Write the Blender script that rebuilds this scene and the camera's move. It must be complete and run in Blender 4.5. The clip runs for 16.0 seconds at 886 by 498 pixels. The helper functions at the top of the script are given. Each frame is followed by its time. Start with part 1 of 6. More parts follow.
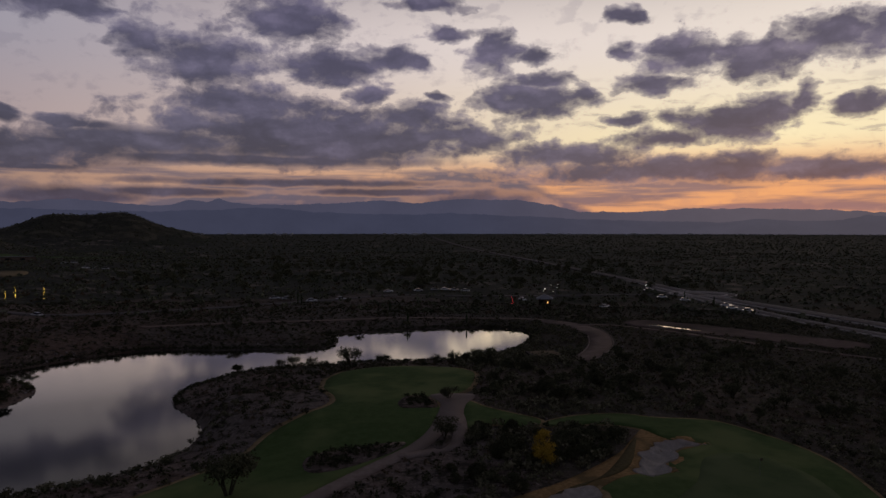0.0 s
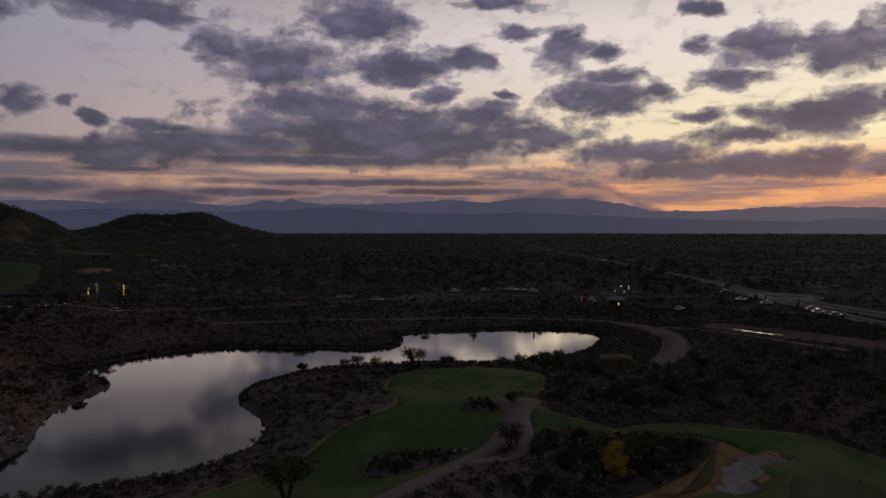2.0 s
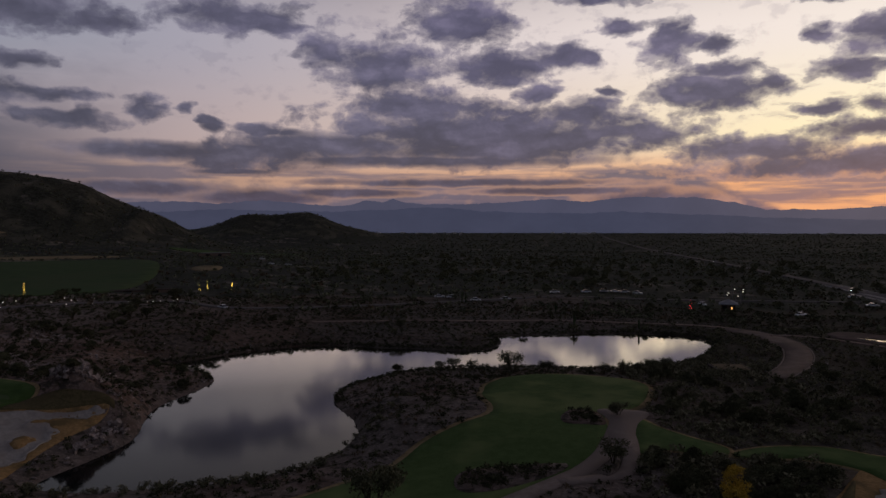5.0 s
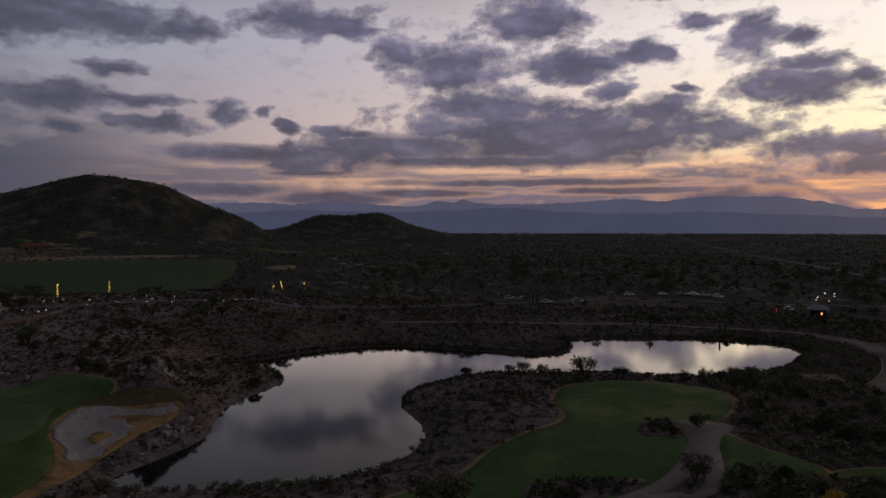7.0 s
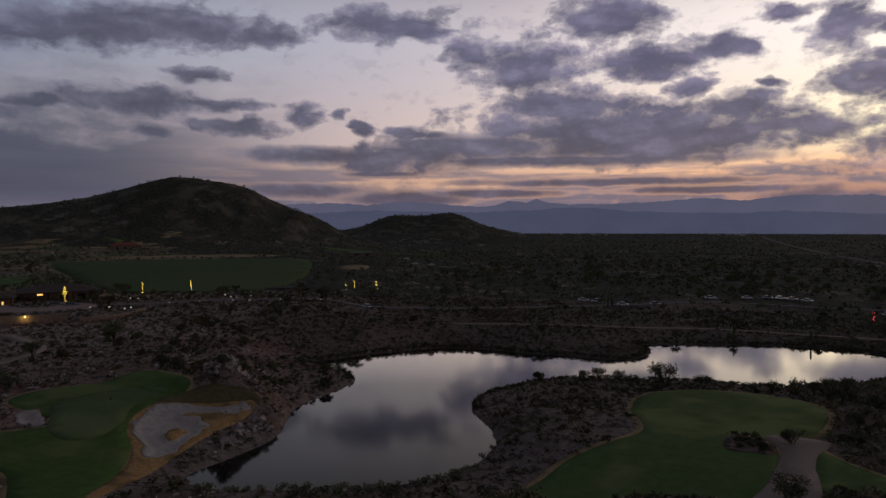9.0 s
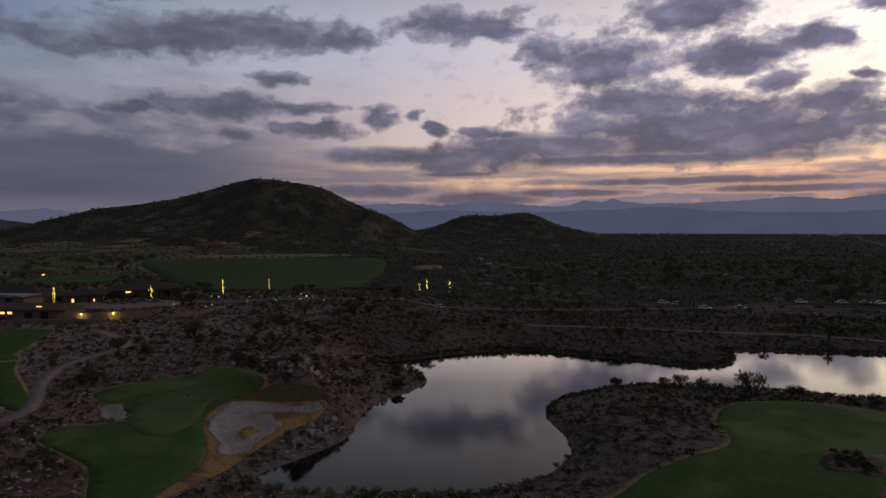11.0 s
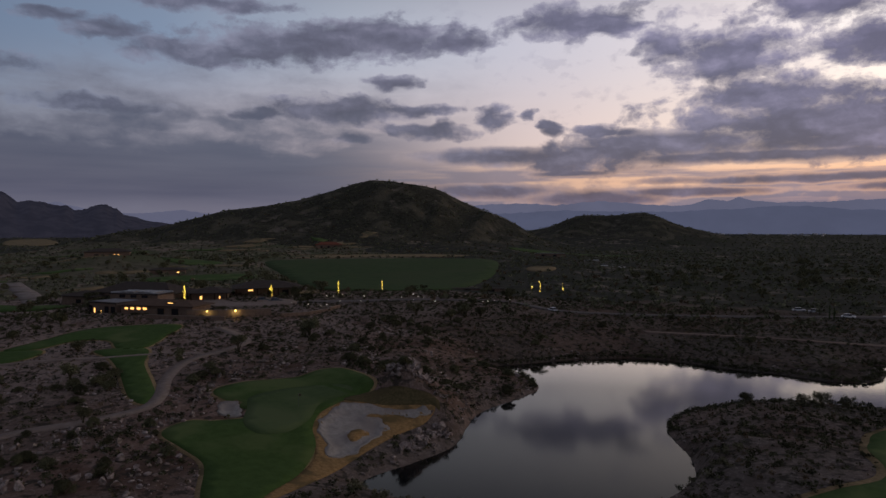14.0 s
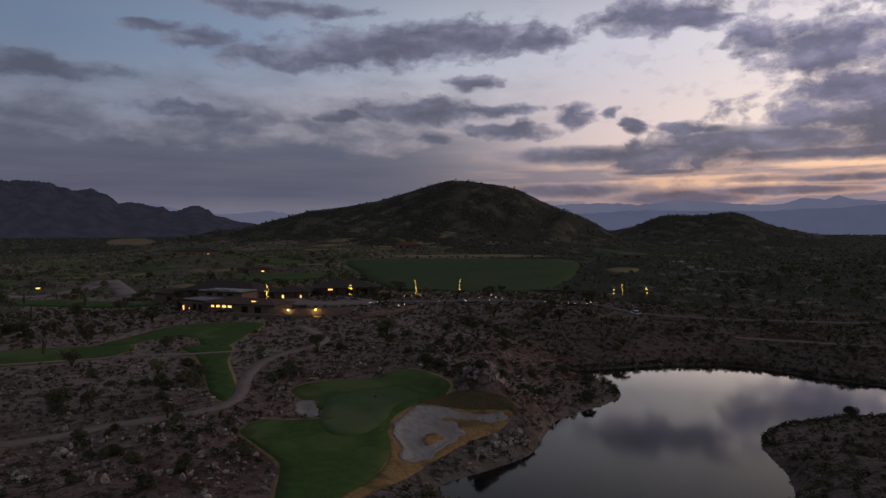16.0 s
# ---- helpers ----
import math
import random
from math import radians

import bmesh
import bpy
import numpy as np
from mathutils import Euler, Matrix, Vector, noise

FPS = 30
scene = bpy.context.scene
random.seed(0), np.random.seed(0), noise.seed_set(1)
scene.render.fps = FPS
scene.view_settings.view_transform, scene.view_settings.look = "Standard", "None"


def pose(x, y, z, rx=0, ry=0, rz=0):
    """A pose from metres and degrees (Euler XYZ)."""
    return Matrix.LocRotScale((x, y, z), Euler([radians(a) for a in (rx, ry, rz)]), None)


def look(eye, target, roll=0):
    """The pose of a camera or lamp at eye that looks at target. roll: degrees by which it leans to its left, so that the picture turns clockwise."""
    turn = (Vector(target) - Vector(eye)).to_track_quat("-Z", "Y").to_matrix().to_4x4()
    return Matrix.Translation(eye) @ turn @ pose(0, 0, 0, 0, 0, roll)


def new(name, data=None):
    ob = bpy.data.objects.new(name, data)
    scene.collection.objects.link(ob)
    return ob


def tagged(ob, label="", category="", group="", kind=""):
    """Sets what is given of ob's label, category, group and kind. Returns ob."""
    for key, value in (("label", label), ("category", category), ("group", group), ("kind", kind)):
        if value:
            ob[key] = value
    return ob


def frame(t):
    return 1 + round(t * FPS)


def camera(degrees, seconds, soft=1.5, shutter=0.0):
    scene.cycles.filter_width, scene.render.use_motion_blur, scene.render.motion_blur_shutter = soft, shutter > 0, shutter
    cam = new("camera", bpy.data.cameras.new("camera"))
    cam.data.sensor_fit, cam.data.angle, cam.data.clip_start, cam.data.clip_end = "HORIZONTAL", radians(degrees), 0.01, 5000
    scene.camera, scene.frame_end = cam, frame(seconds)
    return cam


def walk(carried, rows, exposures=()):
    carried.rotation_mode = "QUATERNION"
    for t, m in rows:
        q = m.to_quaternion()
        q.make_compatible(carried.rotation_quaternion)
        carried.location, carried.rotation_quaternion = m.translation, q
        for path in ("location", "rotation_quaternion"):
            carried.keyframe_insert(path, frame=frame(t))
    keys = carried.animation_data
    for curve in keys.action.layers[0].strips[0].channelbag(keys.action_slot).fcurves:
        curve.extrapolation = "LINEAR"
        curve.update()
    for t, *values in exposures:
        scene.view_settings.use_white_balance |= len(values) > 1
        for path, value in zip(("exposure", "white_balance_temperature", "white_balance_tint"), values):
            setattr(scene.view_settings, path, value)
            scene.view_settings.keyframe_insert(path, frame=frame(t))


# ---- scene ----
# ---- camera and its path ----
cam = camera(65.24, 16.0, soft=1.5)
PATH = [
    (0, 0.00, 0.00, 33.00, -0.00, -1.68),
    (0.5, 0.11, 0.98, 32.95, 1.36, -1.68),
    (1, 0.23, 1.93, 32.89, 2.79, -1.70),
    (1.5, 0.29, 2.82, 32.82, 4.24, -1.71),
    (2, 0.33, 3.75, 32.79, 5.60, -1.73),
    (2.5, 0.37, 4.60, 32.74, 6.90, -1.74),
    (3, 0.34, 5.43, 32.70, 8.26, -1.75),
    (3.5, 0.29, 6.30, 32.69, 9.71, -1.75),
    (4, 0.22, 7.14, 32.68, 11.08, -1.76),
    (6.5, -0.34, 10.96, 32.68, 18.17, -1.73),
    (7, -0.54, 11.69, 32.71, 19.67, -1.73),
    (7.5, -0.72, 12.38, 32.73, 21.19, -1.72),
    (8, -0.92, 13.02, 32.81, 22.60, -1.74),
    (8.5, -1.12, 13.66, 32.81, 24.11, -1.73),
    (9, -1.38, 14.29, 32.81, 25.65, -1.72),
    (11.5, -2.70, 17.33, 32.84, 33.31, -1.71),
    (12, -2.97, 17.95, 32.90, 34.90, -1.70),
    (12.5, -3.27, 18.52, 32.92, 36.45, -1.71),
    (13, -3.63, 19.06, 32.95, 37.96, -1.69),
    (13.5, -3.95, 19.60, 33.02, 39.54, -1.71),
    (14, -4.31, 20.12, 33.04, 41.11, -1.70),
    (14.5, -4.68, 20.66, 33.09, 42.67, -1.70),
    (15, -5.04, 21.15, 33.08, 44.34, -1.70),
    (15.5, -5.45, 21.68, 33.06, 46.02, -1.69),
    (16, -5.89, 22.23, 33.07, 47.64, -1.69),
]
walk(cam, [(t, pose(x, y, z, 90 + pitch, 0, yaw)) for t, x, y, z, yaw, pitch in PATH],
     exposures=[(0.0, -0.42, 6450, 11), (8.0, 0.04, 6450, 8), (16.0, 0.50, 6450, 4)])


# ---- small node helper ----
def node(tree, kind, links=(), **values):
    """A node with its settings; links: (input, socket or value)."""
    n = tree.nodes.new(kind)
    if "operation" in values:
        n.operation = values["operation"]
    if "use_clamp" in values:
        n.use_clamp = values["use_clamp"]
    if "interpolation_type" in values:
        n.interpolation_type = values["interpolation_type"]
    if "data_type" in values:
        n.data_type = values["data_type"]
    if "blend_type" in values:
        n.blend_type = values["blend_type"]
    if "voronoi_dimensions" in values:
        n.voronoi_dimensions = values["voronoi_dimensions"]
    if "feature" in values:
        n.feature = values["feature"]
    if "normalize" in values:
        n.normalize = values["normalize"]
    if "sky_type" in values:
        n.sky_type = values["sky_type"]
    if "sun_disc" in values:
        n.sun_disc = values["sun_disc"]
    if "sun_elevation" in values:
        n.sun_elevation = values["sun_elevation"]
    if "sun_rotation" in values:
        n.sun_rotation = values["sun_rotation"]
    for where, what in links:
        if isinstance(what, bpy.types.NodeSocket):
            tree.links.new(what, n.inputs[where])
        else:
            n.inputs[where].default_value = what
    return n


def calc(tree, op, a, b=0.0, c=0.0, clamp=False):
    n = node(tree, "ShaderNodeMath", [(0, a), (1, b), (2, c)], operation=op, use_clamp=clamp)
    return n.outputs[0]


def vcalc(tree, op, a, b=(0, 0, 0), c=(0, 0, 0)):
    n = node(tree, "ShaderNodeVectorMath", [(0, a), (1, b), (2, c)], operation=op)
    return n.outputs["Value"] if op in ("LENGTH", "DOT_PRODUCT") else n.outputs[0]


def ramp(tree, fac, stops, mode="LINEAR"):
    n = node(tree, "ShaderNodeValToRGB", [("Fac", fac)])
    n.color_ramp.interpolation = mode
    while len(n.color_ramp.elements) < len(stops):
        n.color_ramp.elements.new(0.5)
    for e, (at, col) in zip(n.color_ramp.elements, stops):
        e.position, e.color = at, (*col, 1)
    return n.outputs[0]


def mix(tree, fac, a, b, blend="MIX"):
    n = node(tree, "ShaderNodeMix", data_type="RGBA", blend_type=blend)
    for where, what in ((0, fac), (6, a), (7, b)):
        if isinstance(what, bpy.types.NodeSocket):
            tree.links.new(what, n.inputs[where])
        else:
            n.inputs[where].default_value = what if where == 0 else (*what, 1)
    return n.outputs[2]


def smooth(tree, value, low, high):
    n = node(tree, "ShaderNodeMapRange", [("Value", value), ("From Min", low), ("From Max", high)], interpolation_type="SMOOTHSTEP")
    return n.outputs[0]


# ---- sky at dusk: the sun has just set beyond the plain, with broken clouds ----
SUNSET = -27.0  # degrees to the left of +y
world = bpy.data.worlds.new("dusk_sky")
scene.world = world
world.use_nodes = True
W = world.node_tree
W.nodes.clear()
way = node(W, "ShaderNodeTexCoord").outputs["Generated"]
wx = node(W, "ShaderNodeSeparateXYZ", [(0, way)])
azimuth = calc(W, "MULTIPLY", calc(W, "ARCTAN2", calc(W, "MULTIPLY", wx.outputs[0], -1.0), wx.outputs[1]), 57.2958)
height = calc(W, "MULTIPLY", calc(W, "ARCSINE", wx.outputs[2]), 57.2958)
flat = node(W, "ShaderNodeCombineXYZ", [(0, azimuth), (1, height), (2, 0.0)]).outputs[0]
off_sun = calc(W, "DIVIDE", calc(W, "ABSOLUTE", calc(W, "SUBTRACT", azimuth, SUNSET)), 180.0)

low = ramp(W, off_sun, [(0.0, (0.92, 0.43, 0.19)), (0.10, (0.84, 0.40, 0.20)), (0.16, (0.74, 0.39, 0.23)), (0.27, (0.64, 0.37, 0.26)), (0.38, (0.44, 0.29, 0.25)), (0.48, (0.14, 0.15, 0.20)), (1.0, (0.05, 0.06, 0.10))])
midband = ramp(W, off_sun, [(0.0, (1.08, 0.92, 0.56)), (0.08, (1.02, 0.85, 0.54)), (0.20, (0.80, 0.61, 0.50)), (0.32, (0.60, 0.46, 0.45)), (0.43, (0.48, 0.39, 0.43)), (0.56, (0.24, 0.26, 0.35)), (1.0, (0.06, 0.08, 0.13))])
high = ramp(W, off_sun, [(0.0, (0.95, 0.83, 0.72)), (0.12, (0.90, 0.78, 0.72)), (0.19, (0.80, 0.69, 0.67)), (0.26, (0.58, 0.50, 0.53)), (0.34, (0.46, 0.43, 0.51)), (0.42, (0.37, 0.39, 0.49)), (0.50, (0.19, 0.24, 0.36)), (0.58, (0.13, 0.175, 0.28)), (1.0, (0.06, 0.08, 0.14))])
clear = mix(W, smooth(W, height, 3.8, 7.3), low, midband)
clear = mix(W, smooth(W, height, 6.0, 15.0), clear, high)
clear = mix(W, smooth(W, height, 14.5, 25.0), clear, (0.135, 0.13, 0.165))

# clouds: soft bodies at their bearing and height, frayed by noise
grain = node(W, "ShaderNodeTexNoise", [("Vector", vcalc(W, "MULTIPLY", flat, (0.34, 0.62, 1.0))), ("Scale", 1.0), ("Detail", 4.0), ("Roughness", 0.5)])
swirl = vcalc(W, "MULTIPLY", vcalc(W, "SUBTRACT", grain.outputs["Color"], (0.5, 0.5, 0.5)), (3.4, 1.5, 0.0))
bent = vcalc(W, "ADD", flat, swirl)


def billows(where):
    """Cloud texture about zero at a place of the sky: ragged strands and rounded heads."""
    fray = node(W, "ShaderNodeTexNoise", [("Vector", vcalc(W, "MULTIPLY", where, (0.36, 0.78, 1.0))), ("Scale", 1.0), ("Detail", 9.0), ("Roughness", 0.52)]).outputs["Fac"]
    head = node(W, "ShaderNodeTexVoronoi", [("Vector", vcalc(W, "MULTIPLY", where, (0.66, 0.92, 1.0))), ("Scale", 0.85), ("Detail", 4.0), ("Roughness", 0.6), ("Lacunarity", 2.2), ("Smoothness", 0.8)],
                voronoi_dimensions="2D", feature="SMOOTH_F1", normalize=True).outputs["Distance"]
    return calc(W, "ADD", calc(W, "MULTIPLY_ADD", fray, 2.3, -1.15), calc(W, "MULTIPLY_ADD", head, -1.9, 0.62))


eddy = vcalc(W, "MULTIPLY_ADD", swirl, (0.5, 0.5, 0), flat)
puff = billows(eddy)
lit_side = calc(W, "SUBTRACT", puff, billows(vcalc(W, "ADD", eddy, (-0.25, 0.60, 0))))
bands = node(W, "ShaderNodeTexNoise", [("Vector", vcalc(W, "MULTIPLY", flat, (0.09, 1.05, 1.0))), ("Scale", 1.0), ("Detail", 5.0), ("Roughness", 0.5)]).outputs["Fac"]
broad = node(W, "ShaderNodeTexNoise", [("Vector", vcalc(W, "MULTIPLY", bent, (0.16, 0.50, 1.0))), ("Scale", 1.0), ("Detail", 4.0), ("Roughness", 0.45)]).outputs["Fac"]


def cloud(found, az, el, wide, up, down, at=bent):
    """Joins one more cloud body, with its own height above and below, to the field of distances."""
    over = vcalc(W, "MULTIPLY_ADD", at, (1 / wide, 1 / up, 0), (-az / wide, -el / up, 0))
    under = vcalc(W, "MULTIPLY_ADD", at, (-1 / wide, -1 / down, 0), (az / wide, el / down, 0))
    d = vcalc(W, "LENGTH", vcalc(W, "MAXIMUM", over, under))
    return d if found is None else calc(W, "SMOOTH_MIN", found, d, 0.30)


CLOUDS_WEST = [
    (27.9, 15.8, 3.82, .58, .5), (12.3, 16.3, 4.02, 1.92, 2.06), (23.2, 14, 2.17, 1.29, 1.29), (18.7, 12.9, 3.98, 2.12, 2.43), (8.9, 12.9, 4.79, 1.29, 1.39), (4.4, 13.6, 2.79, .84, 1.03),
    (2.3, 13.5, 1.12, .7, .65), (-.3, 15.5, 2.06, .56, .56), (1.3, 17.8, 3.27, .7, .56), (-4.2, 14, 2.14, 1.49, 1.4), (-7.4, 13.7, 1.61, .65, .56), (16, 9.7, 6.04, 1.44, 1.12), (6.2, 10.8, 2.13, .65, .65),
    (.4, 10.7, .94, .37, .37), (3, 8.9, 4.2, 1.21, 1.17), (11, 7.7, 13.5, 2.2, 2.4), (27.3, 6.4, 5.53, 1.25, 1.58), (30.5, 5.7, 4.16, 1.05, 1.21), (4.8, 7.1, 8.36, 1.4, 1.63)]
CLOUDS_SUNSET = [
    (-7.2, 10.3, 4.83, 1.39, 1.48), (-8.1, 11.8, 3.02, .83, .74), (-3.1, 7.4, 3.26, 1.03, .93), (-14.5, 16.5, 1.44, .63, .68), (-14.1, 13.7, 1.32, .63, .54), (-19.2, 13.3, 3, 1.5, 1.5),
    (-16.5, 11.1, 2.58, .9, .81), (-24.4, 12.7, 3.29, 1.45, 1.79), (-29.4, 13.7, 3.71, 1.46, 1.71), (-33.4, 13.8, 2.59, .97, 1.36), (-22.3, 8.1, 4.4, 1.12, 1.38), (-25.2, 9, 2.37, 1.01, 1.01),
    (-27.5, 9.3, .95, 1.16, .66), (-30.7, 8.8, 2.14, .64, .72), (-14.8, 8.6, 1.75, .54, .54), (-19.5, 4.6, 13.7, 1.15, .97), (-10, 5.9, 5.9, 1.2, 1.01), (-29.2, 4.3, 7.12, .9, .82), (-17.8, 7, 3.81, .62, .62)]
CLOUDS_LOW = [
    (16.1, 5.5, 18.13, .45, .63), (12.1, 3.7, 14.75, .40, .36), (30.5, 4.5, 3.81, .24, .32), (4.2, 3.0, 9.5, .36, .40), (-2.6, 2, 6.07, 1.4, 1.4), (29.1, 2.4, 6.42, .82, .74), (37, 3.1, 6.5, .6, .8), (22, 2.9, 7, .35, .5),
    (10, 6.3, 13, 1.0, 1.0), (36, 5.9, 7, .8, .9), (22.5, 6.7, 9, 1.3, 1.4), (0, 7.6, 5, .9, .8), (32.2, 7.8, .94, .51, .47), (26.3, 7.6, 1.88, .42, .42), (29.2, 7.8, 1.42, .33, .33)]
CLOUDS_SOUTH_WEST = [
    (46.8, 15.3, 7.95, 1.01, 1.43), (52.6, 14.9, 3.39, .8, 1.04), (30.4, 16.2, 5.69, 1.2, 1.11), (45.2, 11.7, 2.14, .6, .6), (49.1, 9.5, 5.46, .99, .99), (43.4, 9.6, 3, .43, .52),
    (36.9, 8.8, 1.43, 1.17, .81), (42.2, 8.1, 3.46, .61, .79), (34, 9.1, .62, .41, .32), (48.6, 7.2, 1.65, .5, .41), (27.9, 7.7, 2.31, .42, .42), (32.2, 8.1, 1.08, .37, .37)]
CLOUDS_SOUTH = [
    (59.5, 13.5, 6.5, .8, 1.0), (52.9, 14.5, 7.69, 1.1, 1.38), (46.1, 15.2, 5.59, 1.4, 1.21), (40.1, 14.9, 3.27, .65, .75), (66.8, 14.3, 3.49, .85, .6), (59.9, 17, 6.39, .62, .54),
    (69.8, 15.1, 2.21, .5, .66), (55.7, 9, 1.78, .55, .46), (68, 9.1, 4.57, .59, .59), (78, 11.5, 6.0, .8, .9)]
level_bent = vcalc(W, "MULTIPLY_ADD", swirl, (0.8, 0.22, 0), flat)
near_cloud, low_cloud = None, None
for body in CLOUDS_WEST + CLOUDS_SUNSET + CLOUDS_SOUTH_WEST + CLOUDS_SOUTH:
    near_cloud = cloud(near_cloud, *body)
for body in CLOUDS_LOW:
    low_cloud = cloud(low_cloud, *body, at=level_bent)
ragged_rim = calc(W, "MULTIPLY", puff, calc(W, "MULTIPLY_ADD", smooth(W, near_cloud, 0.0, 1.0), 0.80, 0.30))
body_field = calc(W, "ADD", ragged_rim, calc(W, "SUBTRACT", 1.24, calc(W, "POWER", near_cloud, 1.35)))
low_field = calc(W, "MULTIPLY_ADD", puff, 0.45, calc(W, "SUBTRACT", 1.12, calc(W, "POWER", low_cloud, 1.5)))
body_field = calc(W, "MAXIMUM", body_field, low_field)
cover = smooth(W, body_field, -0.18, 0.34)
core = smooth(W, body_field, 0.05, 0.95)
# loose scraps between the bodies, streaks by the sunset, and cloud over the rest of the sky
scraps = calc(W, "MULTIPLY", calc(W, "MULTIPLY", smooth(W, puff, 0.12, 0.55), 0.38), smooth(W, off_sun, 0.45, 0.30))
cover = calc(W, "MAXIMUM", cover, scraps)
wisp = node(W, "ShaderNodeTexNoise", [("Vector", vcalc(W, "MULTIPLY", eddy, (0.42, 1.9, 1.0))), ("Scale", 1.0), ("Detail", 7.0), ("Roughness", 0.6)]).outputs["Fac"]
wisps = calc(W, "MULTIPLY", smooth(W, wisp, 0.53, 0.66), calc(W, "MULTIPLY", smooth(W, azimuth, 2.0, -10.0), calc(W, "MULTIPLY", smooth(W, height, 5.0, 6.5), smooth(W, height, 13.5, 8.5))))
cover = calc(W, "MAXIMUM", cover, calc(W, "MULTIPLY", wisps, 0.75))
loose = node(W, "ShaderNodeTexNoise", [("Vector", vcalc(W, "MULTIPLY", way, (3.0, 3.0, 9.0))), ("Scale", 1.0), ("Detail", 6.0)]).outputs["Fac"]
away = calc(W, "MAXIMUM", smooth(W, height, 18.0, 24.0), smooth(W, calc(W, "ABSOLUTE", calc(W, "SUBTRACT", azimuth, 24.0)), 58.0, 70.0))
cover = calc(W, "MAXIMUM", cover, calc(W, "MULTIPLY", away, calc(W, "MULTIPLY", smooth(W, loose, 0.45, 0.62), smooth(W, height, 9.0, 20.0))))
shade = ramp(W, off_sun, [(0.0, (0.120, 0.103, 0.150)), (0.2, (0.104, 0.092, 0.158)), (0.42, (0.116, 0.113, 0.174)), (0.55, (0.098, 0.108, 0.172)), (1.0, (0.03, 0.035, 0.06))])
tone = calc(W, "ADD", calc(W, "MULTIPLY_ADD", core, -0.16, broad), calc(W, "MULTIPLY", lit_side, 0.20))
soft_shade = mix(W, 1.0, shade, ramp(W, broad, [(0.30, (0.84, 0.84, 0.86)), (0.70, (1.30, 1.28, 1.24))]), "MULTIPLY")
shade = mix(W, 1.0, shade, ramp(W, tone, [(0.16, (0.66, 0.66, 0.69)), (0.36, (0.90, 0.90, 0.92)), (0.64, (1.62, 1.58, 1.50))]), "MULTIPLY")
level = calc(W, "ADD", height, calc(W, "MULTIPLY_ADD", broad, 1.6, -0.8))
dark_base = calc(W, "MULTIPLY", smooth(W, level, 8.2, 5.4), calc(W, "MULTIPLY", smooth(W, azimuth, -6.0, 2.0), smooth(W, azimuth, 40.0, 30.0)))
shade = mix(W, smooth(W, height, 9.0, 12.5), shade, mix(W, 1.0, shade, (1.16, 1.15, 1.13), "MULTIPLY"))
shade = mix(W, calc(W, "MULTIPLY", dark_base, 0.28), shade, (0.030, 0.030, 0.060))
body_col = mix(W, core, mix(W, 0.55, clear, shade), shade)
# stratus: a low layer before the sunset, and a wide soft one away from it
layer = calc(W, "MULTIPLY", calc(W, "MULTIPLY", smooth(W, height, 5.8, 4.5), smooth(W, height, 0.4, 1.6)), smooth(W, bands, 0.42, 0.60))
low_top = calc(W, "MULTIPLY", ramp(W, calc(W, "DIVIDE", calc(W, "ADD", azimuth, 60.0), 160.0), [
    (0.0, (0, 0, 0)), (0.29, (0.14,) * 3), (0.315, (0.45,) * 3), (0.345, (0.80,) * 3), (0.375, (0.78,) * 3), (0.40, (0.68,) * 3), (0.435, (0.62,) * 3), (0.47, (0.56,) * 3), (0.56, (0.57,) * 3), (0.66, (0.55,) * 3), (1.0, (0.5,) * 3)]), 6.0)
under = calc(W, "SUBTRACT", low_top, calc(W, "ADD", height, calc(W, "MULTIPLY", calc(W, "SUBTRACT", grain.outputs["Fac"], 0.5), 1.3)))
stratus = calc(W, "MULTIPLY", smooth(W, calc(W, "MULTIPLY_ADD", puff, 0.45, under), -0.35, 0.50), calc(W, "SUBTRACT", 1.0, calc(W, "MULTIPLY", smooth(W, bands, 0.55, 0.62), 0.8)))
soft_top = calc(W, "ADD", height, calc(W, "ADD", calc(W, "MULTIPLY_ADD", broad, 9.0, -4.5), calc(W, "MULTIPLY", puff, 1.6)))
veil = calc(W, "MULTIPLY", calc(W, "MULTIPLY", smooth(W, azimuth, 30.0, 58.0), smooth(W, soft_top, 14.0, 7.5)), smooth(W, bands, 0.10, 0.50))
heavy = calc(W, "MULTIPLY", calc(W, "MULTIPLY", smooth(W, azimuth, 36.0, 56.0), smooth(W, soft_top, 10.2, 5.8)), smooth(W, height, 1.2, 2.8))
sky = mix(W, calc(W, "MULTIPLY", layer, 0.85), clear, mix(W, 0.4, soft_shade, (0.19, 0.160, 0.215)))
sky = mix(W, calc(W, "MULTIPLY", stratus, 0.93), sky, mix(W, 0.50, soft_shade, mix(W, smooth(W, azimuth, 4.0, 30.0), mix(W, bands, (0.098, 0.098, 0.150), (0.142, 0.132, 0.188)), mix(W, bands, (0.128, 0.128, 0.182), (0.185, 0.172, 0.228)))))
sky = mix(W, calc(W, "MULTIPLY", veil, 0.80), sky, mix(W, 0.60, soft_shade, (0.165, 0.160, 0.216)))
sky = mix(W, cover, sky, body_col)
sky = mix(W, calc(W, "MULTIPLY", heavy, 0.97), sky, mix(W, bands, (0.046, 0.060, 0.116), (0.104, 0.111, 0.170)))
below = smooth(W, height, -0.5, -3.0)
sky = mix(W, below, sky, (0.02, 0.018, 0.02))
